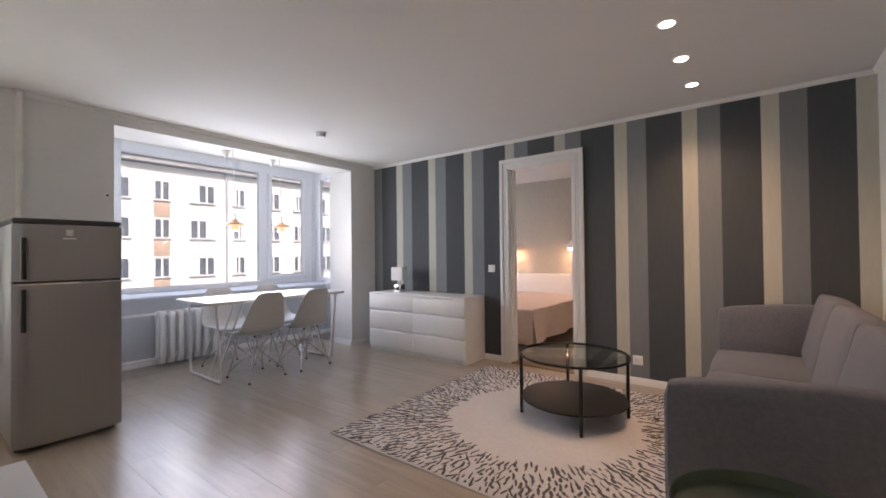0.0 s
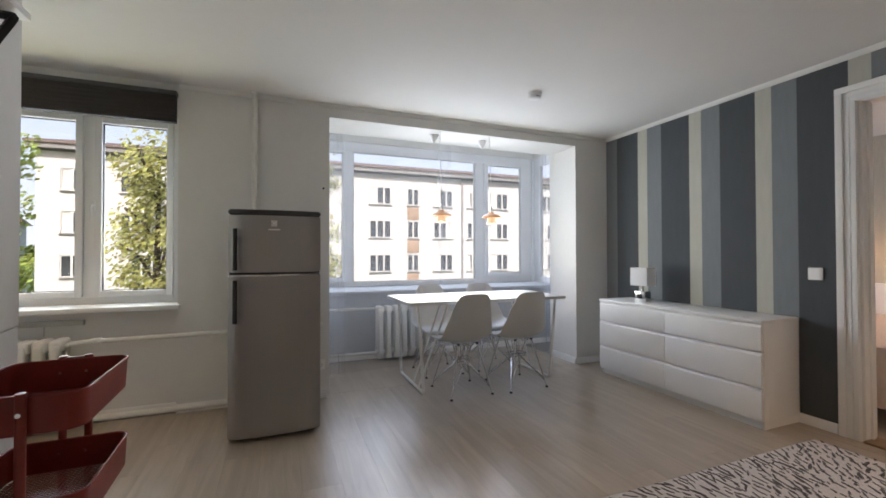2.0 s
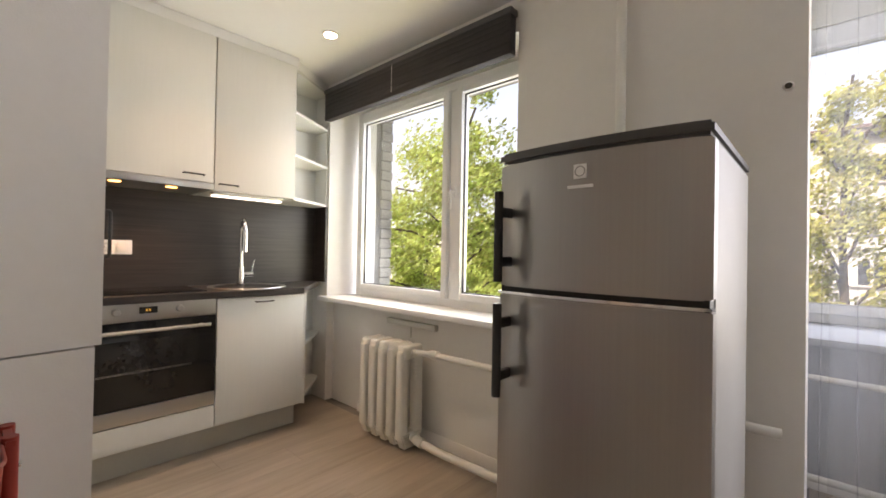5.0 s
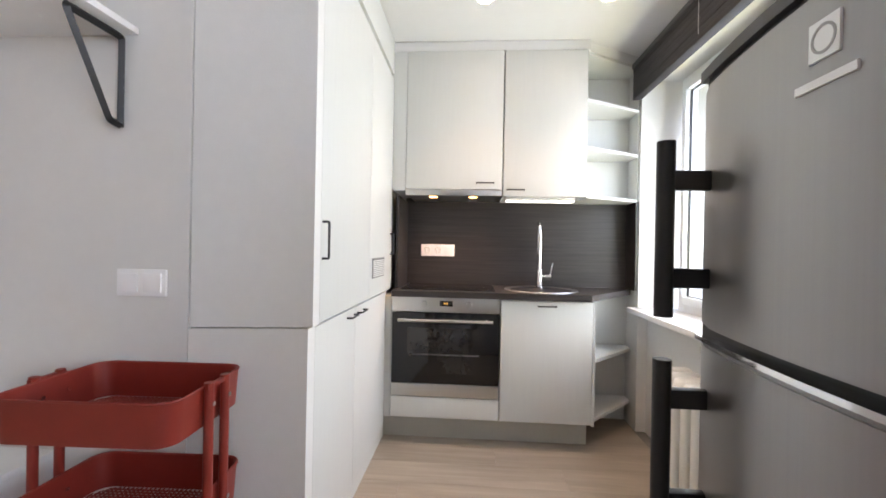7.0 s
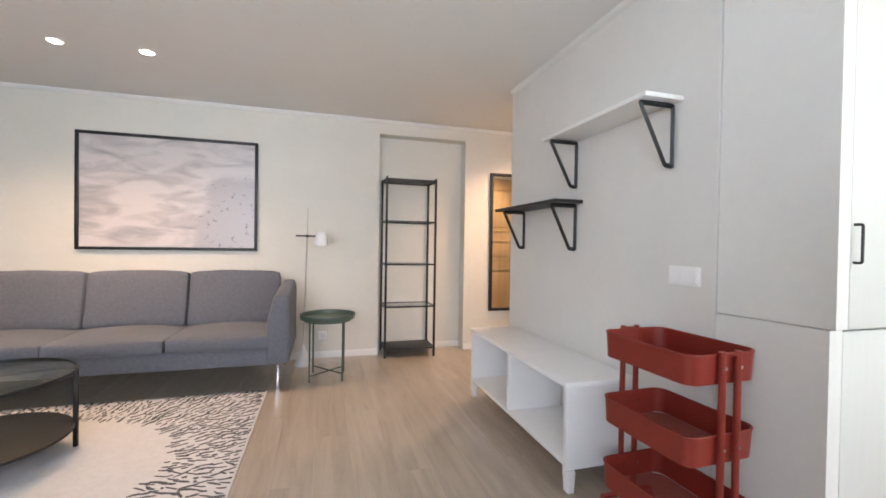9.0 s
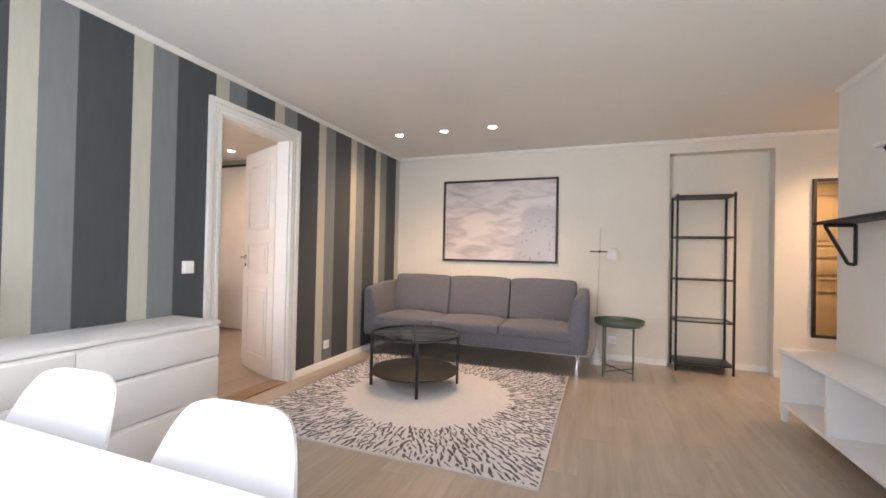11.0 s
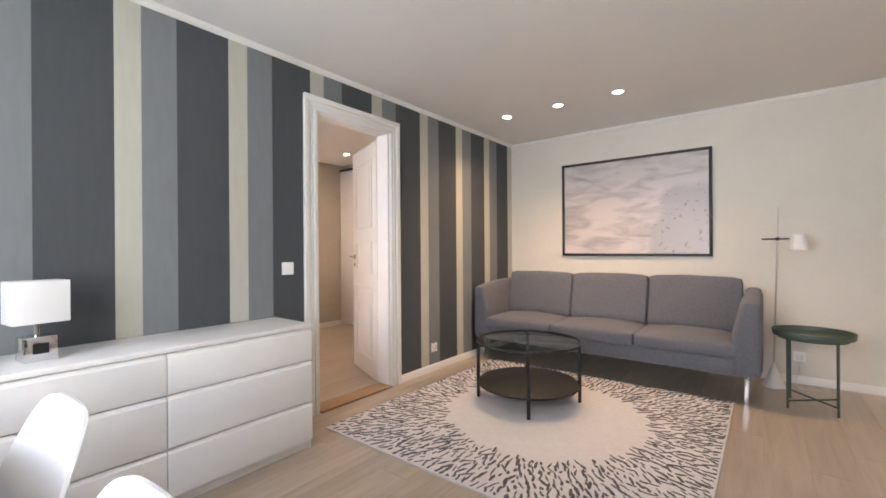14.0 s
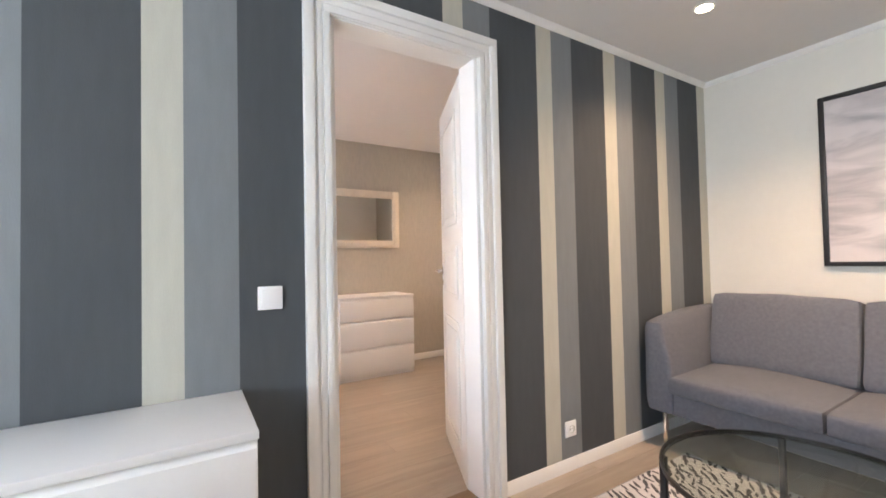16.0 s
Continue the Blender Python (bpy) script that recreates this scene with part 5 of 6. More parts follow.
d_lo = part("lower_door", curved_door(0.03, 1.012), M_STEEL, fg)
d_up = part("upper_door", curved_door(1.034, 1.385), M_STEEL, fg)
part("door_gap", bm_box(FX0 + 0.006, FY + 0.006, 1.01, FX1 - 0.006, 4.6, 1.036), M_BLACK, fg)
n = 14
lid = [(FX0 + (FX1 - FX0) * k / n, FY - 0.024 * (1 - (2 * k / n - 1) ** 2)) for k in range(n + 1)] + [(FX1, 4.7), (FX0, 4.7)]
part("top_lid", bm_prism(lid, "z", 1.388, 1.42, 0.008), M_FRIDGETOP, fg, "dark grey plastic lid")
part("door_trim", bm_prism([(x, y - 0.002) for x, y in lid[:15]] + [(FX1, FY + 0.03), (FX0, FY + 0.03)], "z", 1.013, 1.02), M_CHROME, fg)
for dr, z0, z1 in ((d_up, 1.05, 1.298), (d_lo, 0.735, 0.99)):
    h = part("handle", bm_cyl((FX0 + 0.043, FY - 0.068, z0), (FX0 + 0.043, FY - 0.068, z1), 0.0125, 16), M_BLACK, dr, "black bar handle")
    for z in (z0 + 0.055, z1 - 0.055):
        part("standoff", bm_box(FX0 + 0.035, FY - 0.068, z - 0.014, FX0 + 0.051, FY - 0.004, z + 0.014, 0.004), M_BLACK, h)
M_MARK = mat("pale_print", (0.86, 0.86, 0.85), 0.4, metal=0.6, var=0.0)
mk = part("badge", boxes((-3.347, FY - 0.0302, 1.318, -3.314, FY - 0.0275, 1.354)), M_MARK, d_up, "pale square badge")
part("badge_mark", bm_lathe([(0.011, 0.0), (0.0135, 0.0), (0.0135, 0.001), (0.011, 0.001), (0.011, 0.0)], 28), M_STEEL, mk).matrix_local = pose(-3.3305, FY - 0.0298, 1.336, 90, 0, 0)
part("badge_bar", boxes((-3.363, FY - 0.0302, 1.294, -3.297, FY - 0.0265, 1.302)), M_MARK, mk)

# cable and leftover board on the floor behind the fridge
cl = thing("floor_cable", "white cable coil lying by the wall behind the fridge", "cable")
part("coil", bm_tube([Vector((-2.99 + 0.055 * math.cos(k * 0.6), 4.74 + 0.035 * math.sin(k * 0.6), 0.006 + 0.0022 * k)) for k in range(26)], 0.004, 6), M_CORK, cl)

# ---- kitchen ----


def bow_handle(bm_parent, p, along, out, m=M_BLACK):
    p, a, o = Vector(p), Vector(along), Vector(out)
    return part("handle", bm_tube(arc_path([p - a, p - a + o, p + a + o, p + a], 0.006, 3), 0.0042, 8), m, bm_parent, "black bow handle")


KX = -5.318
kb = thing("base_cabinet", "white base cabinet with one door below the sink", "cabinet", group="kitchen units")
part("body", bm_box(-5.815, 3.95, 0.15, KX - 0.02, 4.468, 0.855), M_CAB, kb)
dk = part("door", bm_box(KX - 0.019, 3.952, 0.16, KX, 4.466, 0.852, 0.002), M_CAB, kb)
bow_handle(dk, (KX, 4.21, 0.823), (0, 0.05, 0), (0.022, 0, 0))
ko = thing("oven_cabinet", "white base cabinet with a built-in oven", "cabinet", group="kitchen units")
part("body", bm_box(-5.815, 3.318, 0.15, KX - 0.022, 3.948, 0.855), M_CAB, ko)
part("drawer", bm_box(KX - 0.019, 3.322, 0.16, KX, 3.946, 0.278, 0.002), M_CAB, ko)
ov = thing("oven", "built-in stainless steel oven with a black glass door", "oven", group="")
part("control_panel", bm_box(KX - 0.02, 3.326, 0.772, KX + 0.006, 3.944, 0.86, 0.002), M_INOX, ov)
part("display", bm_box(KX + 0.004, 3.6, 0.806, KX + 0.0075, 3.675, 0.838, 0.001), mat("display_black", (0.01, 0.01, 0.01), 0.1, var=0), ov)
part("display_digits", boxes((KX + 0.007, 3.626, 0.818, KX + 0.0082, 3.634, 0.827), (KX + 0.007, 3.639, 0.818, KX + 0.0082, 3.647, 0.827)), emissive("amber_digits", (1.0, 0.55, 0.1), 0.25), ov)
for y in (3.51, 3.77):
    k = part("knob", bm_lathe([(0.0, 0.024), (0.013, 0.024), (0.016, 0.02), (0.018, 0.0), (0.0, 0.0)], 28), M_INOX, ov)
    k.matrix_local = pose(KX + 0.006, y, 0.82, 0, 90, 0)
od = part("oven_door", bm_box(KX - 0.02, 3.326, 0.36, KX + 0.01, 3.944, 0.768, 0.003), mat("black_oven_glass", (0.006, 0.006, 0.007), 0.06, var=0.0), ov, "black glass door")
part("oven_window", bm_box(KX + 0.009, 3.415, 0.42, KX + 0.0108, 3.855, 0.68, 0.001), mat("oven_window", (0.014, 0.013, 0.012), 0.08, var=0.3, scale=4), od)
for z in (0.525, 0.53):
    part("rack_wire", bm_cyl((KX + 0.0112, 3.44, z), (KX + 0.0112, 3.83, z), 0.0012, 6), M_INOX, od)
hd = part("handle", bm_cyl((KX + 0.05, 3.365, 0.728), (KX + 0.05, 3.905, 0.728), 0.009, 14), M_INOX, od, "steel bar handle")
for y in (3.4, 3.87):
    part("standoff", bm_cyl((KX + 0.008, y, 0.728), (KX + 0.05, y, 0.728), 0.007, 10), M_INOX, hd)
part("bottom_strip", bm_box(KX - 0.02, 3.326, 0.284, KX + 0.006, 3.944, 0.356, 0.002), M_INOX, ov)
pl = single("plinth", bm_box(-5.446, 3.2, 0.0, -5.426, 4.47, 0.148, 0.001), M_PLINTH, "pale grey kitchen plinth board below the units", "plinth")
WT = [(-5.815, 3.32), (-5.296, 3.32), (-5.296, 4.455), (-5.335, 4.49), (-5.74, 4.825), (-5.815, 4.825)]
wt = single("worktop", bm_prism(WT, "z", 0.857, 0.892, 0.003), M_WORKTOP, "dark wood laminate kitchen worktop with an angled end", "worktop")
bs = thing("backsplash", "dark horizontal-grain laminate backsplash panels", "backsplash")
part("panel", bm_box(-5.833, 3.316, 0.892, -5.803, 4.828, 1.49), M_WORKTOP, bs)
part("panel", bm_box(-5.803, 4.815, 0.892, -5.646, 4.83, 1.458), M_WORKTOP, bs)
part("panel", bm_box(-5.803, 3.316, 0.892, -5.44, 3.33, 1.458), M_WORKTOP, bs)
hb = single("hob", bm_box(-5.77, 3.36, 0.892, -5.38, 3.92, 0.898, 0.002), mat("black_hob_glass", (0.008, 0.008, 0.009), 0.07, var=0.0), "black glass hob set into the worktop", "hob")
sk = thing("sink", "round stainless steel sink set into the worktop", "sink", (-5.55, 4.21, 0.892))
part("bowl", bm_lathe([(0.225, 0.001), (0.222, 0.006), (0.2, 0.005), (0.19, 0.001), (0.17, -0.02), (0.16, -0.03), (0.02, -0.033), (0.0, -0.033)], 48), M_INOX, sk)
part("drain", bm_lathe([(0.0, -0.03), (0.03, -0.03), (0.032, -0.033)], 24), M_CHROME, sk)
fa = thing("kitchen_tap", "tall chrome kitchen tap with a pull-out spout", "tap", (-5.7, 4.225, 0.892))
part("body", bm_lathe([(0.0, 0.0), (0.027, 0.0), (0.027, 0.008), (0.02, 0.014), (0.019, 0.11), (0.016, 0.12), (0.0, 0.12)], 28), M_CHROME, fa)
part("spout", bm_tube(arc_path([(0, 0, 0.11), (0, 0, 0.4), (0.06, -0.012, 0.42), (0.1, -0.02, 0.4), (0.1, -0.02, 0.33)], 0.04, 8), 0.0125, 14), M_CHROME, fa)
part("spray_head", bm_cyl((0.1, -0.02, 0.36), (0.1, -0.02, 0.22), 0.017, 18), M_CHROME, fa)
lv = part("lever_hub", bm_cyl((0, 0.0, 0.07), (0, 0.075, 0.07), 0.017, 18), M_CHROME, fa)
part("lever", bm_cyl((0, 0.066, 0.07), (0.004, 0.085, 0.165), 0.005, 10), M_CHROME, lv)
oe = thing("open_end_shelf", "white open corner shelf at the end of the base units", "shelf")
END = [(-5.815, 4.472), (-5.36, 4.472), (-5.73, 4.826), (-5.815, 4.826)]
for z in (0.148, 0.49):
    part("shelf_board", bm_prism(END, "z", z, z + 0.02, 0.002), M_CAB, oe)
part("side_panel", bm_box(-5.815, 4.469, 0.15, KX - 0.004, 4.484, 0.857), M_CAB, oe)
part("back_panel", bm_box(-5.833, 4.484, 0.0, -5.902, 4.826, 0.857), M_CAB, oe)
UX = -5.413
ue = thing("open_wall_shelf", "white open corner shelf beside the wall cabinets", "shelf")
ENDU = [(-5.815, 4.45), (-5.445, 4.45), (-5.66, 4.826), (-5.815, 4.826)]
for z in (1.456, 1.745, 2.03, 2.305):
    part("shelf_board", bm_prism(ENDU, "z", z, z + 0.018, 0.002), M_CAB, ue)
part("back_panel", bm_box(-5.833, 4.45, 1.5, -5.815, 4.826, 2.322), M_CAB, ue)
part("side_panel", bm_box(-5.815, 4.822, 1.475, -5.66, 4.832, 2.305), M_CAB, ue)
for y0, y1, z0, gy in ((3.372, 3.952, 1.497, 3.85), (3.956, 4.44, 1.458, 4.03)):
    wc = thing("wall_cabinet", "white wall cabinet with one plain door", "cabinet", group="kitchen units")
    part("body", bm_box(-5.815, y0 + 0.001, z0 + 0.002, UX - 0.02, y1 - 0.001, 2.32), M_CAB, wc)
    dk = part("door", bm_box(UX - 0.019, y0 + 0.0015, z0, UX, y1 - 0.0015, 2.322, 0.002), M_CAB, wc)
    bow_handle(dk, (UX, gy, z0 + 0.035), (0, 0.05, 0), (0.022, 0, 0))
single("filler_strip", bm_box(-5.8, 3.29, 1.486, UX - 0.004, 3.371, 2.322, 0.001), M_CAB, "white filler strip beside the wall cabinet", "filler")
single("ceiling_filler", bm_box(-5.8, 3.29, 2.325, UX - 0.006, 4.452, CEIL - 0.003, 0.001), M_CEIL, "white filler strip between the wall cabinets and the ceiling", "filler")
part("top_filler", bm_prism(ENDU, "z", 2.3255, CEIL - 0.003), M_CEIL, ue)
M_HOODBULB = emissive("amber_bulb", (1.0, 0.5, 0.16), 4.0)
ho = thing("cooker_hood", "slim stainless steel cooker hood with two lit lamps", "cooker hood")
part("body", bm_box(-5.8, 3.375, 1.464, UX + 0.004, 3.95, 1.494, 0.003), M_INOX, ho)
part("visor", bm_box(UX - 0.005, 3.375, 1.455, UX + 0.018, 3.95, 1.492, 0.003), M_INOX, ho)
for y in (3.53, 3.78):
    part("hood_lamp", bm_lathe([(0.0, -0.002), (0.026, -0.002), (0.028, 0.002), (0.0, 0.002)], 24, (-5.54, y, 1.462)), M_HOODBULB, ho, "lit amber lamp")
    _, d = lamp("hood_light", "SPOT", 4.5, (1.0, 0.58, 0.28), look((-5.54, y, 1.455), (-5.57, y, 0)))
    d.spot_size, d.spot_blend, d.shadow_soft_size = radians(120), 0.8, 0.02
us = thing("under_cabinet_light", "slim lit strip light under the wall cabinet", "strip light")
part("housing", bm_box(-5.56, 3.98, 1.443, -5.5, 4.4, 1.47, 0.002), M_PVC, us)
part("diffuser", bm_box(-5.555, 3.985, 1.436, -5.505, 4.395, 1.456, 0.001), M_LED, us)

single("filler_strip", bm_box(-5.8, 3.262, 0.15, KX - 0.014, 3.317, 0.856, 0.001), M_CAB, "white filler strip beside the oven cabinet", "filler")

# tall cupboards along the side of the kitchen
TX, TY = -4.185, 3.293
tc_ = thing("tall_cupboard", "white tall kitchen cupboard with doors and a vent grille", "cupboard", group="kitchen units")
part("carcass", bm_box(-5.815, 2.935, 0.888, TX - 0.018, TY - 0.02, CEIL - 0.004), M_CAB, tc_)
part("end_panel", bm_prism([(TX - 0.05, 2.935), (XT - 0.003, 2.935), (TX + 0.004, TY), (TX - 0.05, TY)], "z", 0.889, CEIL - 0.003), M_WALL, tc_, "grey painted end panel")
for x0, x1 in ((-4.885, -4.2375), (-5.4, -4.888)):
    d = part("door", bm_box(x0, TY - 0.019, 0.892, x1, TY, 2.15, 0.002), M_CAB, tc_)
    bow_handle(d, (x1 - 0.015 if x1 > -4.5 else x0 + 0.035, TY, 1.16), (0, 0, 0.06), (0, 0.022, 0))
    if x1 < -4.5:
        gr = part("vent_grille", bm_box(-5.2, TY - 0.001, 0.985, -4.93, TY + 0.004, 1.085, 0.001), mat("grille_grey", (0.2, 0.2, 0.19), 0.6, var=0.02), d)
        for k in range(9):
            part("louvre", bm_box(-5.19, TY + 0.003, 0.992 + k * 0.0095, -4.94, TY + 0.006, 0.997 + k * 0.0095), M_TRIM, gr)
part("top_panel", bm_box(-5.44, TY - 0.019, 2.19, TX - 0.052, TY - 0.002, CEIL - 0.004, 0.001), M_CAB, tc_)
part("stile", bm_box(-5.44, TY - 0.019, 0.9, -5.403, TY - 0.006, 2.185, 0.001), M_CAB, tc_)
lc = thing("low_cupboard", "white low cupboard with two doors under the tall cupboard", "cupboard", group="kitchen units")
part("carcass", bm_box(-5.44, 2.935, 0.0, TX - 0.01, TY - 0.032, 0.884), M_CAB, lc)
part("end_panel", bm_prism([(TX - 0.05, 2.934), (XT + 0.002, 2.934), (TX + 0.008, TY - 0.013), (TX - 0.05, TY - 0.013)], "z", 0.0, 0.885), M_WALL, lc, "grey painted end panel")
for x0, x1, hx in ((-4.7, -4.2375, -4.63), (-5.33, -4.703, -4.78)):
    d = part("door", bm_box(x0, TY - 0.031, 0.1, x1, TY - 0.013, 0.88, 0.002), M_CAB, lc)
    bow_handle(d, (hx, TY - 0.013, 0.85), (0.05, 0, 0), (0, 0.022, 0))

# ---- bedroom ----
bed = thing("bed", "double bed with a blush bedspread and a white headboard", "bed")
part("headboard", bm_box(2.55, 2.66, 0.0, 2.625, 4.5, 0.83, 0.006), M_WHITE, bed)
part("bed_base", bm_box(0.48, 2.74, 0.12, 2.55, 4.4, 0.3, 0.01), M_WHITE, bed)
part("mattress", soft_box(0.46, 2.72, 0.3, 2.55, 4.42, 0.5, 0.05, 0.01, 31), M_BLANKET, bed)
for x in (0.56, 2.45):
    for y in (2.8, 4.34):
        part("leg", bm_box(x - 0.03, y - 0.03, 0.0, x + 0.03, y + 0.03, 0.12), M_WHITE, bed)
# bedspread: a cloth that lies on the mattress and falls in folds over the foot and the side
b = bmesh.new()
NX, NY = 60, 60
g = []
for i in range(NX + 1):
    row = []
    for j in range(NY + 1):
        u, v = -0.42 + 2.5 * i / NX, -0.4 + 2.05 * j / NY
        x, y, z = 0.46 + max(u, 0), 2.72 + max(v, 0), 0.515 + 0.01 * noise.noise(Vector((u * 4, v * 4, 0)))
        drop_x, drop_y = max(-u, 0), max(-v, 0)
        drop = math.hypot(drop_x, drop_y) if drop_x and drop_y else drop_x + drop_y
        z -= max(0, drop - 0.03)
        wave = 0.03 * math.sin(9 * (v if drop_x > drop_y else u) + 1.0) * min(1, drop * 3)
        if drop_x:
            x -= 0.03 + 0.1 * drop_x + wave
        if drop_y:
            y -= 0.03 + 0.1 * drop_y + wave
        row.append(b.verts.new((x, y, max(z, 0.05))))
    g.append(row)
for r, s in zip(g, g[1:]):
    for j in range(NY):
        b.faces.new((r[j], r[j + 1], s[j + 1], s[j]))
bmesh.ops.recalc_face_normals(b, faces=b.faces)
bmesh.ops.solidify(b, geom=b.faces[:], thickness=0.008)
single("bedspread", b, M_BLANKET, "blush woven bedspread draped over the bed", "bedspread")


def wall_lamp(y):
    t = thing("wall_lamp", "white bedside wall lamp, lit", "wall lamp", (2.6, y, 1.3), group="bedside lamps")
    part("mount", bm_cyl((0.0, 0, 0.04), (0.04, 0, 0.04), 0.035, 24), M_SWITCH, t)
    part("arm", bm_tube([(0.0, 0, 0.04), (-0.08, 0, 0.04)], 0.008, 8), M_SWITCH, t)
    s = part("shade", bm_lathe([(0.07, -0.09), (0.066, -0.07), (0.04, 0.03), (0.03, 0.045), (0.0, 0.047)], 32), M_SWITCH, t)
    s.matrix_local = pose(-0.1, 0, 0.02, 0, 12, 0)
    bu = part("bulb", bm_lathe([(0.0, -0.085), (0.05, -0.085), (0.05, -0.08), (0.0, -0.08)], 24), M_BULB, t)
    bu.matrix_local = pose(-0.1, 0, 0.02, 0, 12, 0)
    _, d = lamp("bedside_light", "POINT", 4, (1.0, 0.6, 0.32), Matrix.Translation((2.48, y, 1.19)))
    d.shadow_soft_size = 0.04


wall_lamp(2.97)
wall_lamp(4.02)
chest("chest_of_drawers", "white three-drawer chest against the beige bedroom wall", 2.2, 1.25, 2.625, 2.02, 0.79, 1, 3, -1)
mr = thing("wall_mirror", "mirror in a wide cream moulded frame above the chest", "mirror")
M_CFRAME = mat("cream_frame", (0.72, 0.65, 0.54), 0.5, var=0.04, scale=12)
part("glass", bm_box(2.622, 1.27, 1.34, 2.63, 2.06, 1.82), M_MIRROR, mr)
for r in ((1.2, 1.27, 1.28, 1.89), (2.06, 1.27, 2.14, 1.89), (1.28, 1.27, 2.06, 1.35), (1.28, 1.81, 2.06, 1.89)):
    b = bm_box(2.61, r[0], r[1], 2.638, r[2], r[3], 0.006)
    bm_box(2.6, r[0] + 0.015, r[1] + 0.015, 2.612, r[2] - 0.015, r[3] - 0.015, 0.004, bm=b)
    part("frame_bar", b, M_CFRAME, mr)
wr = thing("wardrobe", "pale built-in wardrobe with a sliding door in the bedroom", "wardrobe")
part("panel", bm_box(1.1, 0.44, 0.02, 2.63, 0.47, 2.3, 0.003), M_DOORWHITE, wr)
part("track", bm_box(1.1, 0.44, 2.3, 2.63, 0.49, 2.33, 0.002), M_BLACK, wr)

# ---- outdoors ----
GZ = -5.4
structure("ground", bm_box(-400, 7.0, GZ - 1, 400, 700, GZ), M_GRASS, "summer lawn between the houses", "ground")
structure("road", bm_box(-120, 22, GZ, 120, 27, GZ + 0.03), mat("asphalt", (0.06, 0.06, 0.06), 0.9, var=0.15, scale=1.5, bump=0.4, bscale=20), "grey asphalt lane between the houses", "road")
# the house's own outer face, in pale silicate brick
structure("outer_wall", boxes((-14, 5.285, GZ, -5.75, 5.42, 5), (-5.75, 5.285, GZ, -3.5, 5.42, 0.74), (-5.75, 5.285, 2.25, -3.52, 5.42, 5), (-3.96, 5.285, 0.74, -3.52, 5.42, 2.25), (0.39, 5.285, GZ, 0.7, 5.42, 5), (0.7, 5.285, GZ, 2.2, 5.42, 0.85), (0.7, 5.285, 2.25, 2.2, 5.42, 5), (2.2, 5.285, GZ, 12, 5.42, 5), (-3.5, 5.43, 2.82, 0.37, 5.5, 5)), M_MORTAR, "outer face of the house in pale brick", "outer wall")
pier = structure("brick_pier", bm_box(-5.925, 5.425, 0.3, -5.745, 5.53, 2.6), M_MORTAR, "pale brick pier outside the kitchen window", "pier")
me_br = mesh_of("brick", bm_box(-0.095, -0.06, -0.038, 0.095, 0.06, 0.038, 0.004), M_BRICK)
for k in range(26):
    o = new("brick", me_br)
    o.parent = pier
    o.matrix_local = pose(-5.83 + (0.006 if k % 2 else -0.004), 5.48, 0.34 + k * 0.086)

house = thing("apartment_building", "cream rendered four-storey apartment house across the street", "building")
HY, HX0, HX1 = 34.0, -17.1, 62.0
part("wall", bm_box(HX0, HY, GZ, HX1, HY + 11, 7.6), M_FACADE, house)
rf = part("roof", bm_prism([(HY - 0.6, 8.0), (HY - 0.6, 8.15), (HY + 5.5, 9.6), (HY + 12, 8.15), (HY + 12, 8.0)], "x", HX0 - 0.4, HX1 + 1), M_ROOF, house, "rusty red sheet roof")
part("eave", bm_box(HX0 - 0.3, HY - 0.5, 7.7, HX1 + 0.8, HY + 11.7, 8.05), M_EAVE, house)
M_CURT = mat("far_curtain", (0.72, 0.7, 0.66), 0.9, var=0.3, scale=0.7)


def far_window_meshes(w, h, n):
    t = 0.07
    b = boxes((-w / 2, -0.06, -h / 2, -w / 2 + t, 0.02, h / 2), (w / 2 - t, -0.06, -h / 2, w / 2, 0.02, h / 2), (-w / 2, -0.06, h / 2 - t, w / 2, 0.02, h / 2), (-w / 2, -0.06, -h / 2, w / 2, 0.02, -h / 2 + t))
    for k in range(1, n):
        x = -w / 2 + w * k / n
        bm_box(x - 0.06, -0.06, -h / 2, x + 0.06, 0.02, h / 2, bm=b)
    return (mesh_of("window_frame", b, M_FRAMEOUT), mesh_of("pane", bm_box(-w / 2 + 0.02, -0.01, -h / 2 + 0.02, w / 2 - 0.02, 0.0, h / 2 - 0.02), M_GLASSDARK), mesh_of("sill", bm_box(-w / 2 - 0.08, -0.12, -h / 2 - 0.07, w / 2 + 0.08, 0.0, -h / 2 - 0.03), M_EAVE), mesh_of("reveal", boxes((-w / 2 - 0.05, -0.09, -h / 2 - 0.03, -w / 2, 0.0, h / 2 + 0.05), (w / 2, -0.09, -h / 2 - 0.03, w / 2 + 0.05, 0.0, h / 2 + 0.05), (-w / 2, -0.09, h / 2, w / 2, 0.0, h / 2 + 0.05)), M_FACADE), mesh_of("curtain", bm_box(-w * 0.46, -0.012, -h * 0.46, -w * 0.2, -0.011, h * 0.46), M_CURT))


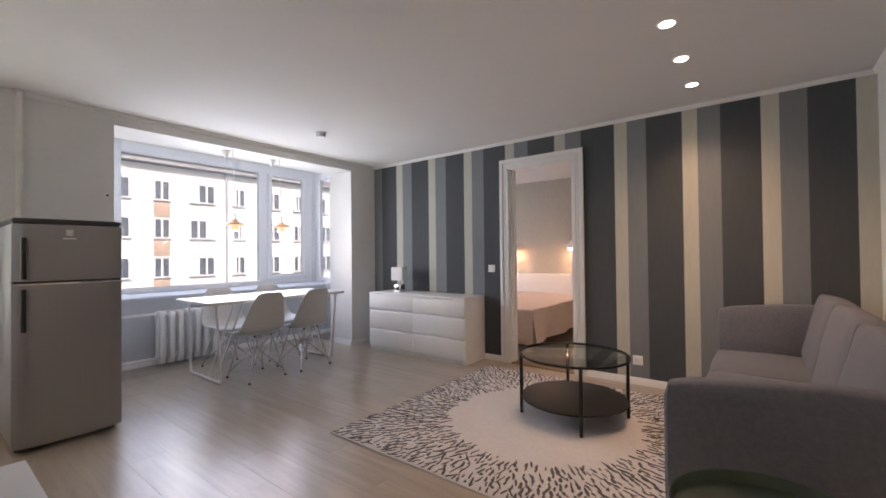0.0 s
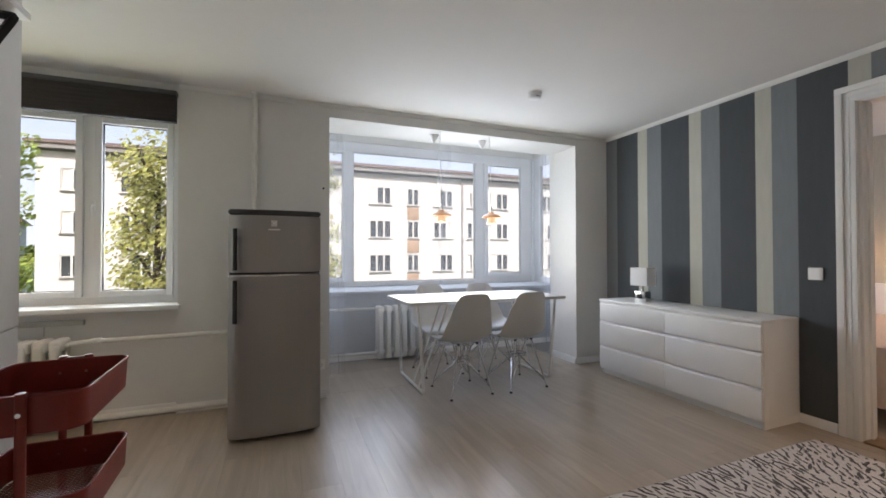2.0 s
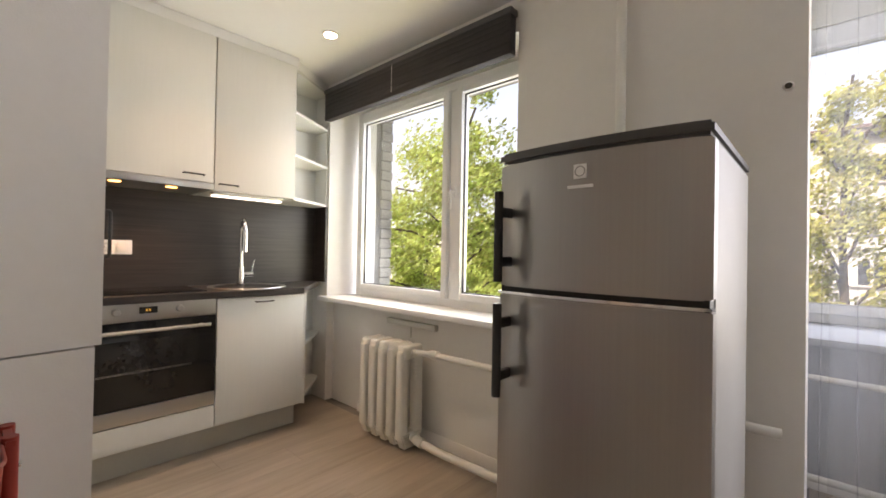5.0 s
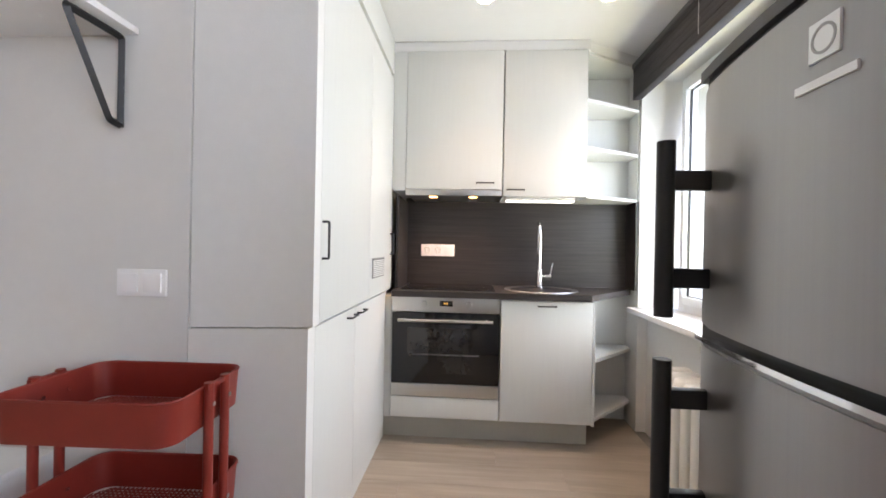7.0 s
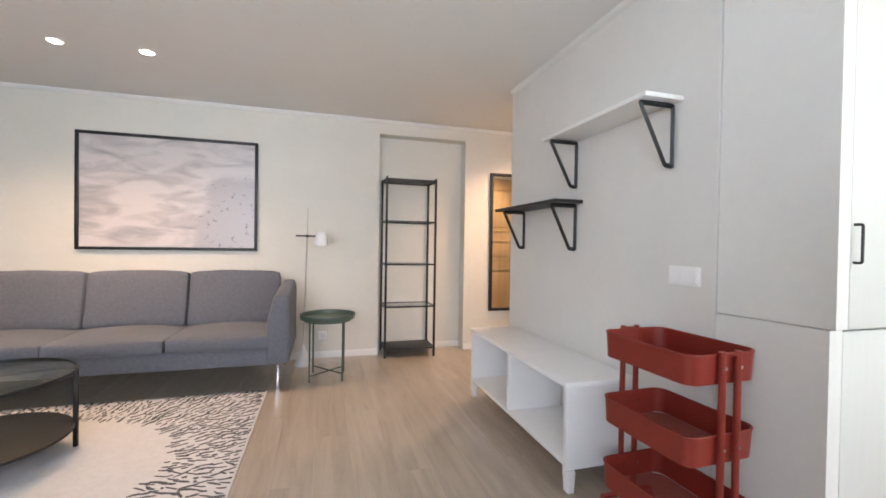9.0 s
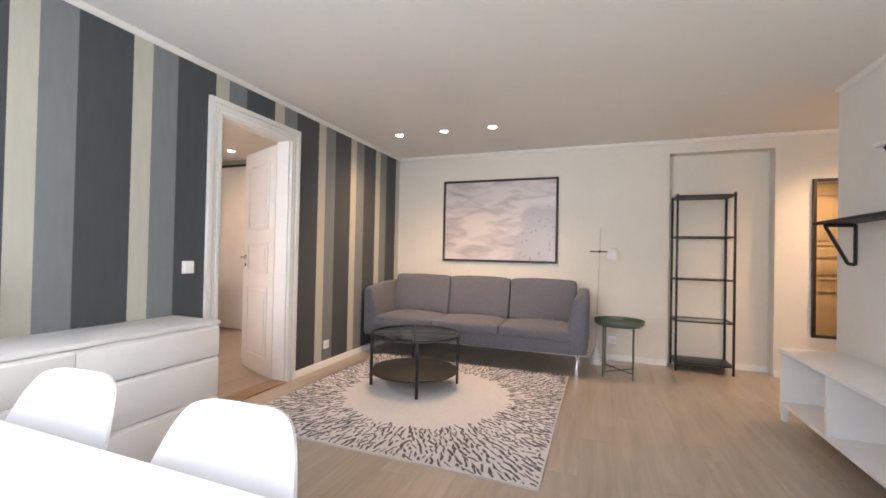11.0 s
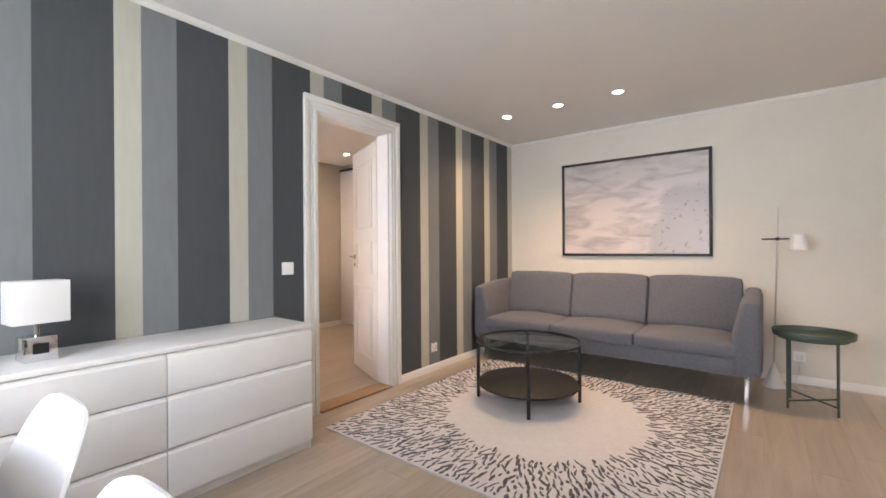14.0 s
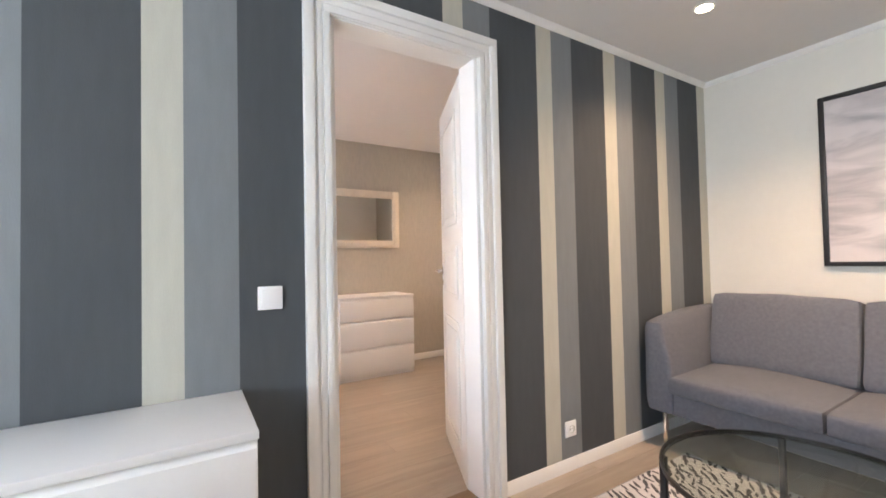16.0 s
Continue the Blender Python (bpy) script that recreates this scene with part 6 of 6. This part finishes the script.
WIDE, NARROW = far_window_meshes(1.75, 1.4, 3), far_window_meshes(0.98, 1.4, 2)
rc = random.Random(3)
cols = []
x = 4.3 - 5.42 * 4
while x < 60:
    cols.append((x, WIDE))
    cols.append((x + 2.75, NARROW))
    x += 5.42
for x, meshes in cols:
    if x < HX0 + 1.2 or x > HX1 - 1:
        continue
    if x < HX0 + 3:
        x, meshes = -15.0, WIDE
    for z in (5.88, 3.2, 0.45, -2.3):
        w = new("window")
        w.parent = house
        w.matrix_local = pose(x, HY - 0.0, z)
        for nm, me in zip(("window_frame", "pane", "sill", "reveal"), meshes):
            o = new(nm, me)
            o.parent = w
        if rc.random() < 0.75:
            o = new("curtain", meshes[4])
            o.parent = w
            if rc.random() < 0.5:
                o.matrix_local = Matrix.Diagonal((-1, 1, 1, 1))
M_SPANDREL = mat("brown_stair_panel", (0.36, 0.25, 0.17), 0.8, var=0.12, scale=1.2)
for x in (7.05, 23.31):
    for z in (4.54, 1.83, -0.92):
        part("spandrel", bm_box(x - 0.5, HY - 0.05, z - 0.56, x + 0.5, HY + 0.02, z + 0.5, 0.01), M_SPANDREL, house, "brown stairwell panel")
for x in (11.45, -6.0, 28.0):
    part("drainpipe", bm_cyl((x, HY - 0.15, GZ), (x, HY - 0.15, 7.6), 0.09, 10), M_EAVE, house)
# balcony-like shaded bays further along
far = thing("far_building", "pale apartment house far down the street", "building")
part("wall", bm_box(-70, 60, GZ, -34, 72, 5.0), M_FACADE, far)
part("roof", bm_prism([(59.5, 5.0), (66, 7.0), (72.5, 5.0)], "x", -71, -33.5), M_ROOF, far)

# ---- the pale summer haze above the roofs ----
M_HAZE = bpy.data.materials.new("sky_haze")
M_HAZE.use_nodes = True
ns, ln, p = nodes_of(M_HAZE)
tcz = ns.new("ShaderNodeTexCoord")
sep = ns.new("ShaderNodeSeparateXYZ")
hz = ns.new("ShaderNodeMapRange")
hz.inputs["From Max"].default_value = 220
mixh = ns.new("ShaderNodeMix")
mixh.data_type = "RGBA"
mixh.inputs["A"].default_value, mixh.inputs["B"].default_value = (0.83, 0.9, 1.0, 1), (0.42, 0.6, 0.92, 1)
eh = ns.new("ShaderNodeEmission")
ln.new(tcz.outputs["Object"], sep.inputs[0])
ln.new(sep.outputs["Z"], hz.inputs["Value"])
ln.new(hz.outputs[0], mixh.inputs["Factor"])
ln.new(mixh.outputs["Result"], eh.inputs["Color"])
eh.inputs["Strength"].default_value = 1.15
ln.new(eh.outputs[0], ns["Material Output"].inputs[0])
b = bmesh.new()
ring = [(420 * math.cos(radians(a)), 420 * math.sin(radians(a))) for a in range(10, 171, 8)]
lowr, topr = [b.verts.new((x, y, -30)) for x, y in ring], [b.verts.new((x, y, 300)) for x, y in ring]
for i in range(len(ring) - 1):
    b.faces.new((lowr[i], lowr[i + 1], topr[i + 1], topr[i]))
structure("backdrop", b, M_HAZE, "pale hazy summer sky beyond the houses", "sky")

# ---- trees ----


def leaf_material(name, col):
    m = bpy.data.materials.new(name)
    m.use_nodes = True
    ns, ln, p = nodes_of(m)
    ge = ns.new("ShaderNodeNewGeometry")
    hs = ns.new("ShaderNodeHueSaturation")
    hs.inputs["Color"].default_value = (*col, 1)
    mr_ = ns.new("ShaderNodeMapRange")
    mr_.inputs["To Min"].default_value, mr_.inputs["To Max"].default_value = 0.55, 1.5
    ln.new(ge.outputs["Random Per Island"], mr_.inputs["Value"])
    ln.new(mr_.outputs[0], hs.inputs["Value"])
    hm_ = ns.new("ShaderNodeMapRange")
    hm_.inputs["To Min"].default_value, hm_.inputs["To Max"].default_value = 0.475, 0.515
    ln.new(ge.outputs["Random Per Island"], hm_.inputs["Value"])
    ln.new(hm_.outputs[0], hs.inputs["Hue"])
    d = ns.new("ShaderNodeBsdfDiffuse")
    t = ns.new("ShaderNodeBsdfTranslucent")
    ln.new(hs.outputs[0], d.inputs["Color"])
    ln.new(hs.outputs[0], t.inputs["Color"])
    mx = ns.new("ShaderNodeMixShader")
    mx.inputs[0].default_value = 0.55
    ln.new(d.outputs[0], mx.inputs[1])
    ln.new(t.outputs[0], mx.inputs[2])
    ln.new(mx.outputs[0], ns["Material Output"].inputs[0])
    return m


M_LEAF = leaf_material("maple_leaves", (0.44, 0.53, 0.17))
M_LEAF2 = leaf_material("birch_leaves", (0.48, 0.49, 0.18))


def tree(name, label, x, y, z_lo, z_hi, rad, leaves, size, m, seed, limbs=14):
    t = thing(name, label, "tree", (x, y, GZ))
    r = random.Random(seed)
    H = z_hi - GZ
    lo = z_lo - GZ
    b = bm_tube([(0, 0, 0), (0.1, 0.05, H * 0.3), (-0.1, 0.1, H * 0.6), (0.05, 0, H * 0.92)], 0.16, 10)
    for v in b.verts:
        k = 1 - 0.85 * v.co.z / H
        v.co.x *= k
        v.co.y *= k
    part("trunk", b, M_BARK, t)
    clumps = []
    lb = bmesh.new()
    for i in range(limbs):
        a = i * 2.4 + r.uniform(-0.4, 0.4)
        z = lo + (H - lo) * (0.05 + 0.85 * i / limbs)
        k = math.sin(math.pi * min(1, 0.2 + 0.75 * (z - lo) / (H - lo))) ** 0.7
        L = rad * k * r.uniform(0.65, 1.1)
        end = Vector((L * math.cos(a), L * math.sin(a), z + r.uniform(0.1, 0.9)))
        st_ = Vector((0, 0, z - 0.6))
        mid = st_.lerp(end, 0.5) + Vector((0, 0, 0.25))
        bm_tube([st_, mid, end], 0.035, 6, bm=lb)
        for s in (0.45, 0.65, 0.85, 1.0):
            c = st_.lerp(end, s) + Vector((r.gauss(0, 0.25), r.gauss(0, 0.25), r.gauss(0, 0.3)))
            clumps.append((c, max(rad * r.uniform(0.12, 0.27), r.uniform(0.3, 0.55))))
    part("limbs", lb, M_BARK, t)
    vs, fs = [], []
    for i in range(leaves):
        c, cr = clumps[i % len(clumps)]
        d = Vector((r.gauss(0, 1), r.gauss(0, 1), r.gauss(0, 0.75)))
        p = c + d.normalized() * cr * r.random() ** 0.45 * 1.1
        n_ = Vector((r.gauss(-0.3, 0.8), r.gauss(-0.9, 0.8), r.gauss(0.9, 0.8))).normalized()
        u = n_.orthogonal().normalized()
        w = n_.cross(u)
        s = size * r.uniform(0.6, 1.3)
        k = len(vs)
        vs += [p - u * s, p + w * s * 0.55, p + u * s, p - w * s * 0.55]
        fs.append((k, k + 1, k + 2, k + 3))
    me = bpy.data.meshes.new("crown")
    me.from_pydata([tuple(v) for v in vs], [], fs)
    me.materials.append(m)
    o = new("crown", me)
    o.parent = t


tree("maple_tree", "leafy green maple tree in front of the kitchen window", -11.7, 13.5, -2.6, 5.9, 3.1, 34000, 0.08, M_LEAF, 1, 28)
tree("maple_tree", "leafy green tree on the lawn behind the maple", -18.5, 19.0, -3.0, 4.0, 3.0, 8000, 0.1, M_LEAF, 2)
tree("birch_tree", "bushy yellow-green birch on the near lawn", -6.3, 14.5, -2.5, 4.6, 0.85, 9000, 0.07, M_LEAF2, 3, 18)
tree("birch_tree", "slender yellow-green birch in front of the bay window", -2.4, 17.5, -2.5, 6.2, 1.0, 9000, 0.075, M_LEAF2, 4, 16)
tree("maple_tree", "small round green tree beside the apartment house", -21.5, 36.0, -4.0, 4.6, 3.6, 12000, 0.17, M_LEAF, 5)
tree("maple_tree", "low green bushy tree on the lawn", -22.0, 28.0, -4.5, 1.5, 4.5, 8000, 0.22, M_LEAF, 6)

# ---- floor planks ----
FLOOR = bpy.data.objects["floor"]
PW, PL = 0.193, 1.29
rp = random.Random(7)
plank_cache = {}


def plank(x0, x1, y0, y1):
    key = (round(x1 - x0, 3), round(y1 - y0, 3))
    if key not in plank_cache:
        w, l = key
        b = bmesh.new()
        g_ = 0.0005
        lo = [(-w / 2 + 0.0001, -l / 2 + 0.0001), (w / 2 - 0.0001, -l / 2 + 0.0001), (w / 2 - 0.0001, l / 2 - 0.0001), (-w / 2 + 0.0001, l / 2 - 0.0001)]
        v0 = [b.verts.new((p, q, -0.012)) for p, q in lo]
        v1 = [b.verts.new((p, q, -0.0009)) for p, q in lo]
        v2 = [b.verts.new((p - math.copysign(g_, p), q - math.copysign(g_, q), 0.0)) for p, q in lo]
        for a, c in ((v0, v1), (v1, v2)):
            for i in range(4):
                b.faces.new((a[i], a[(i + 1) % 4], c[(i + 1) % 4], c[i]))
        b.faces.new(v2)
        bmesh.ops.recalc_face_normals(b, faces=b.faces)
        plank_cache[key] = mesh_of("plank", b, M_FLOOR, False)
    o = new("plank", plank_cache[key])
    o.parent = FLOOR
    o.location = ((x0 + x1) / 2, (y0 + y1) / 2, 0)


def lay(x0, x1, y0, y1):
    x, i = x0, rp.randint(0, 9)
    while x < x1 - 0.01:
        xe = min(x + PW, x1)
        y = y0
        first = PL * (0.25 + 0.37 * (i % 3)) % PL + 0.12
        while y < y1 - 0.01:
            ye = min(y + first, y1)
            if y1 - ye < 0.1:
                ye = y1
            plank(x, xe, y, ye)
            y, first = ye, PL
        x, i = xe, i + 1


lay(-5.9, -0.002, YS, 4.83)
lay(-4.12, -3.2, YS - 0.15, YS - 0.001)
lay(-2.915, -0.415, 4.832, 5.86)
lay(0.125, 2.64, 0.43, 4.7)
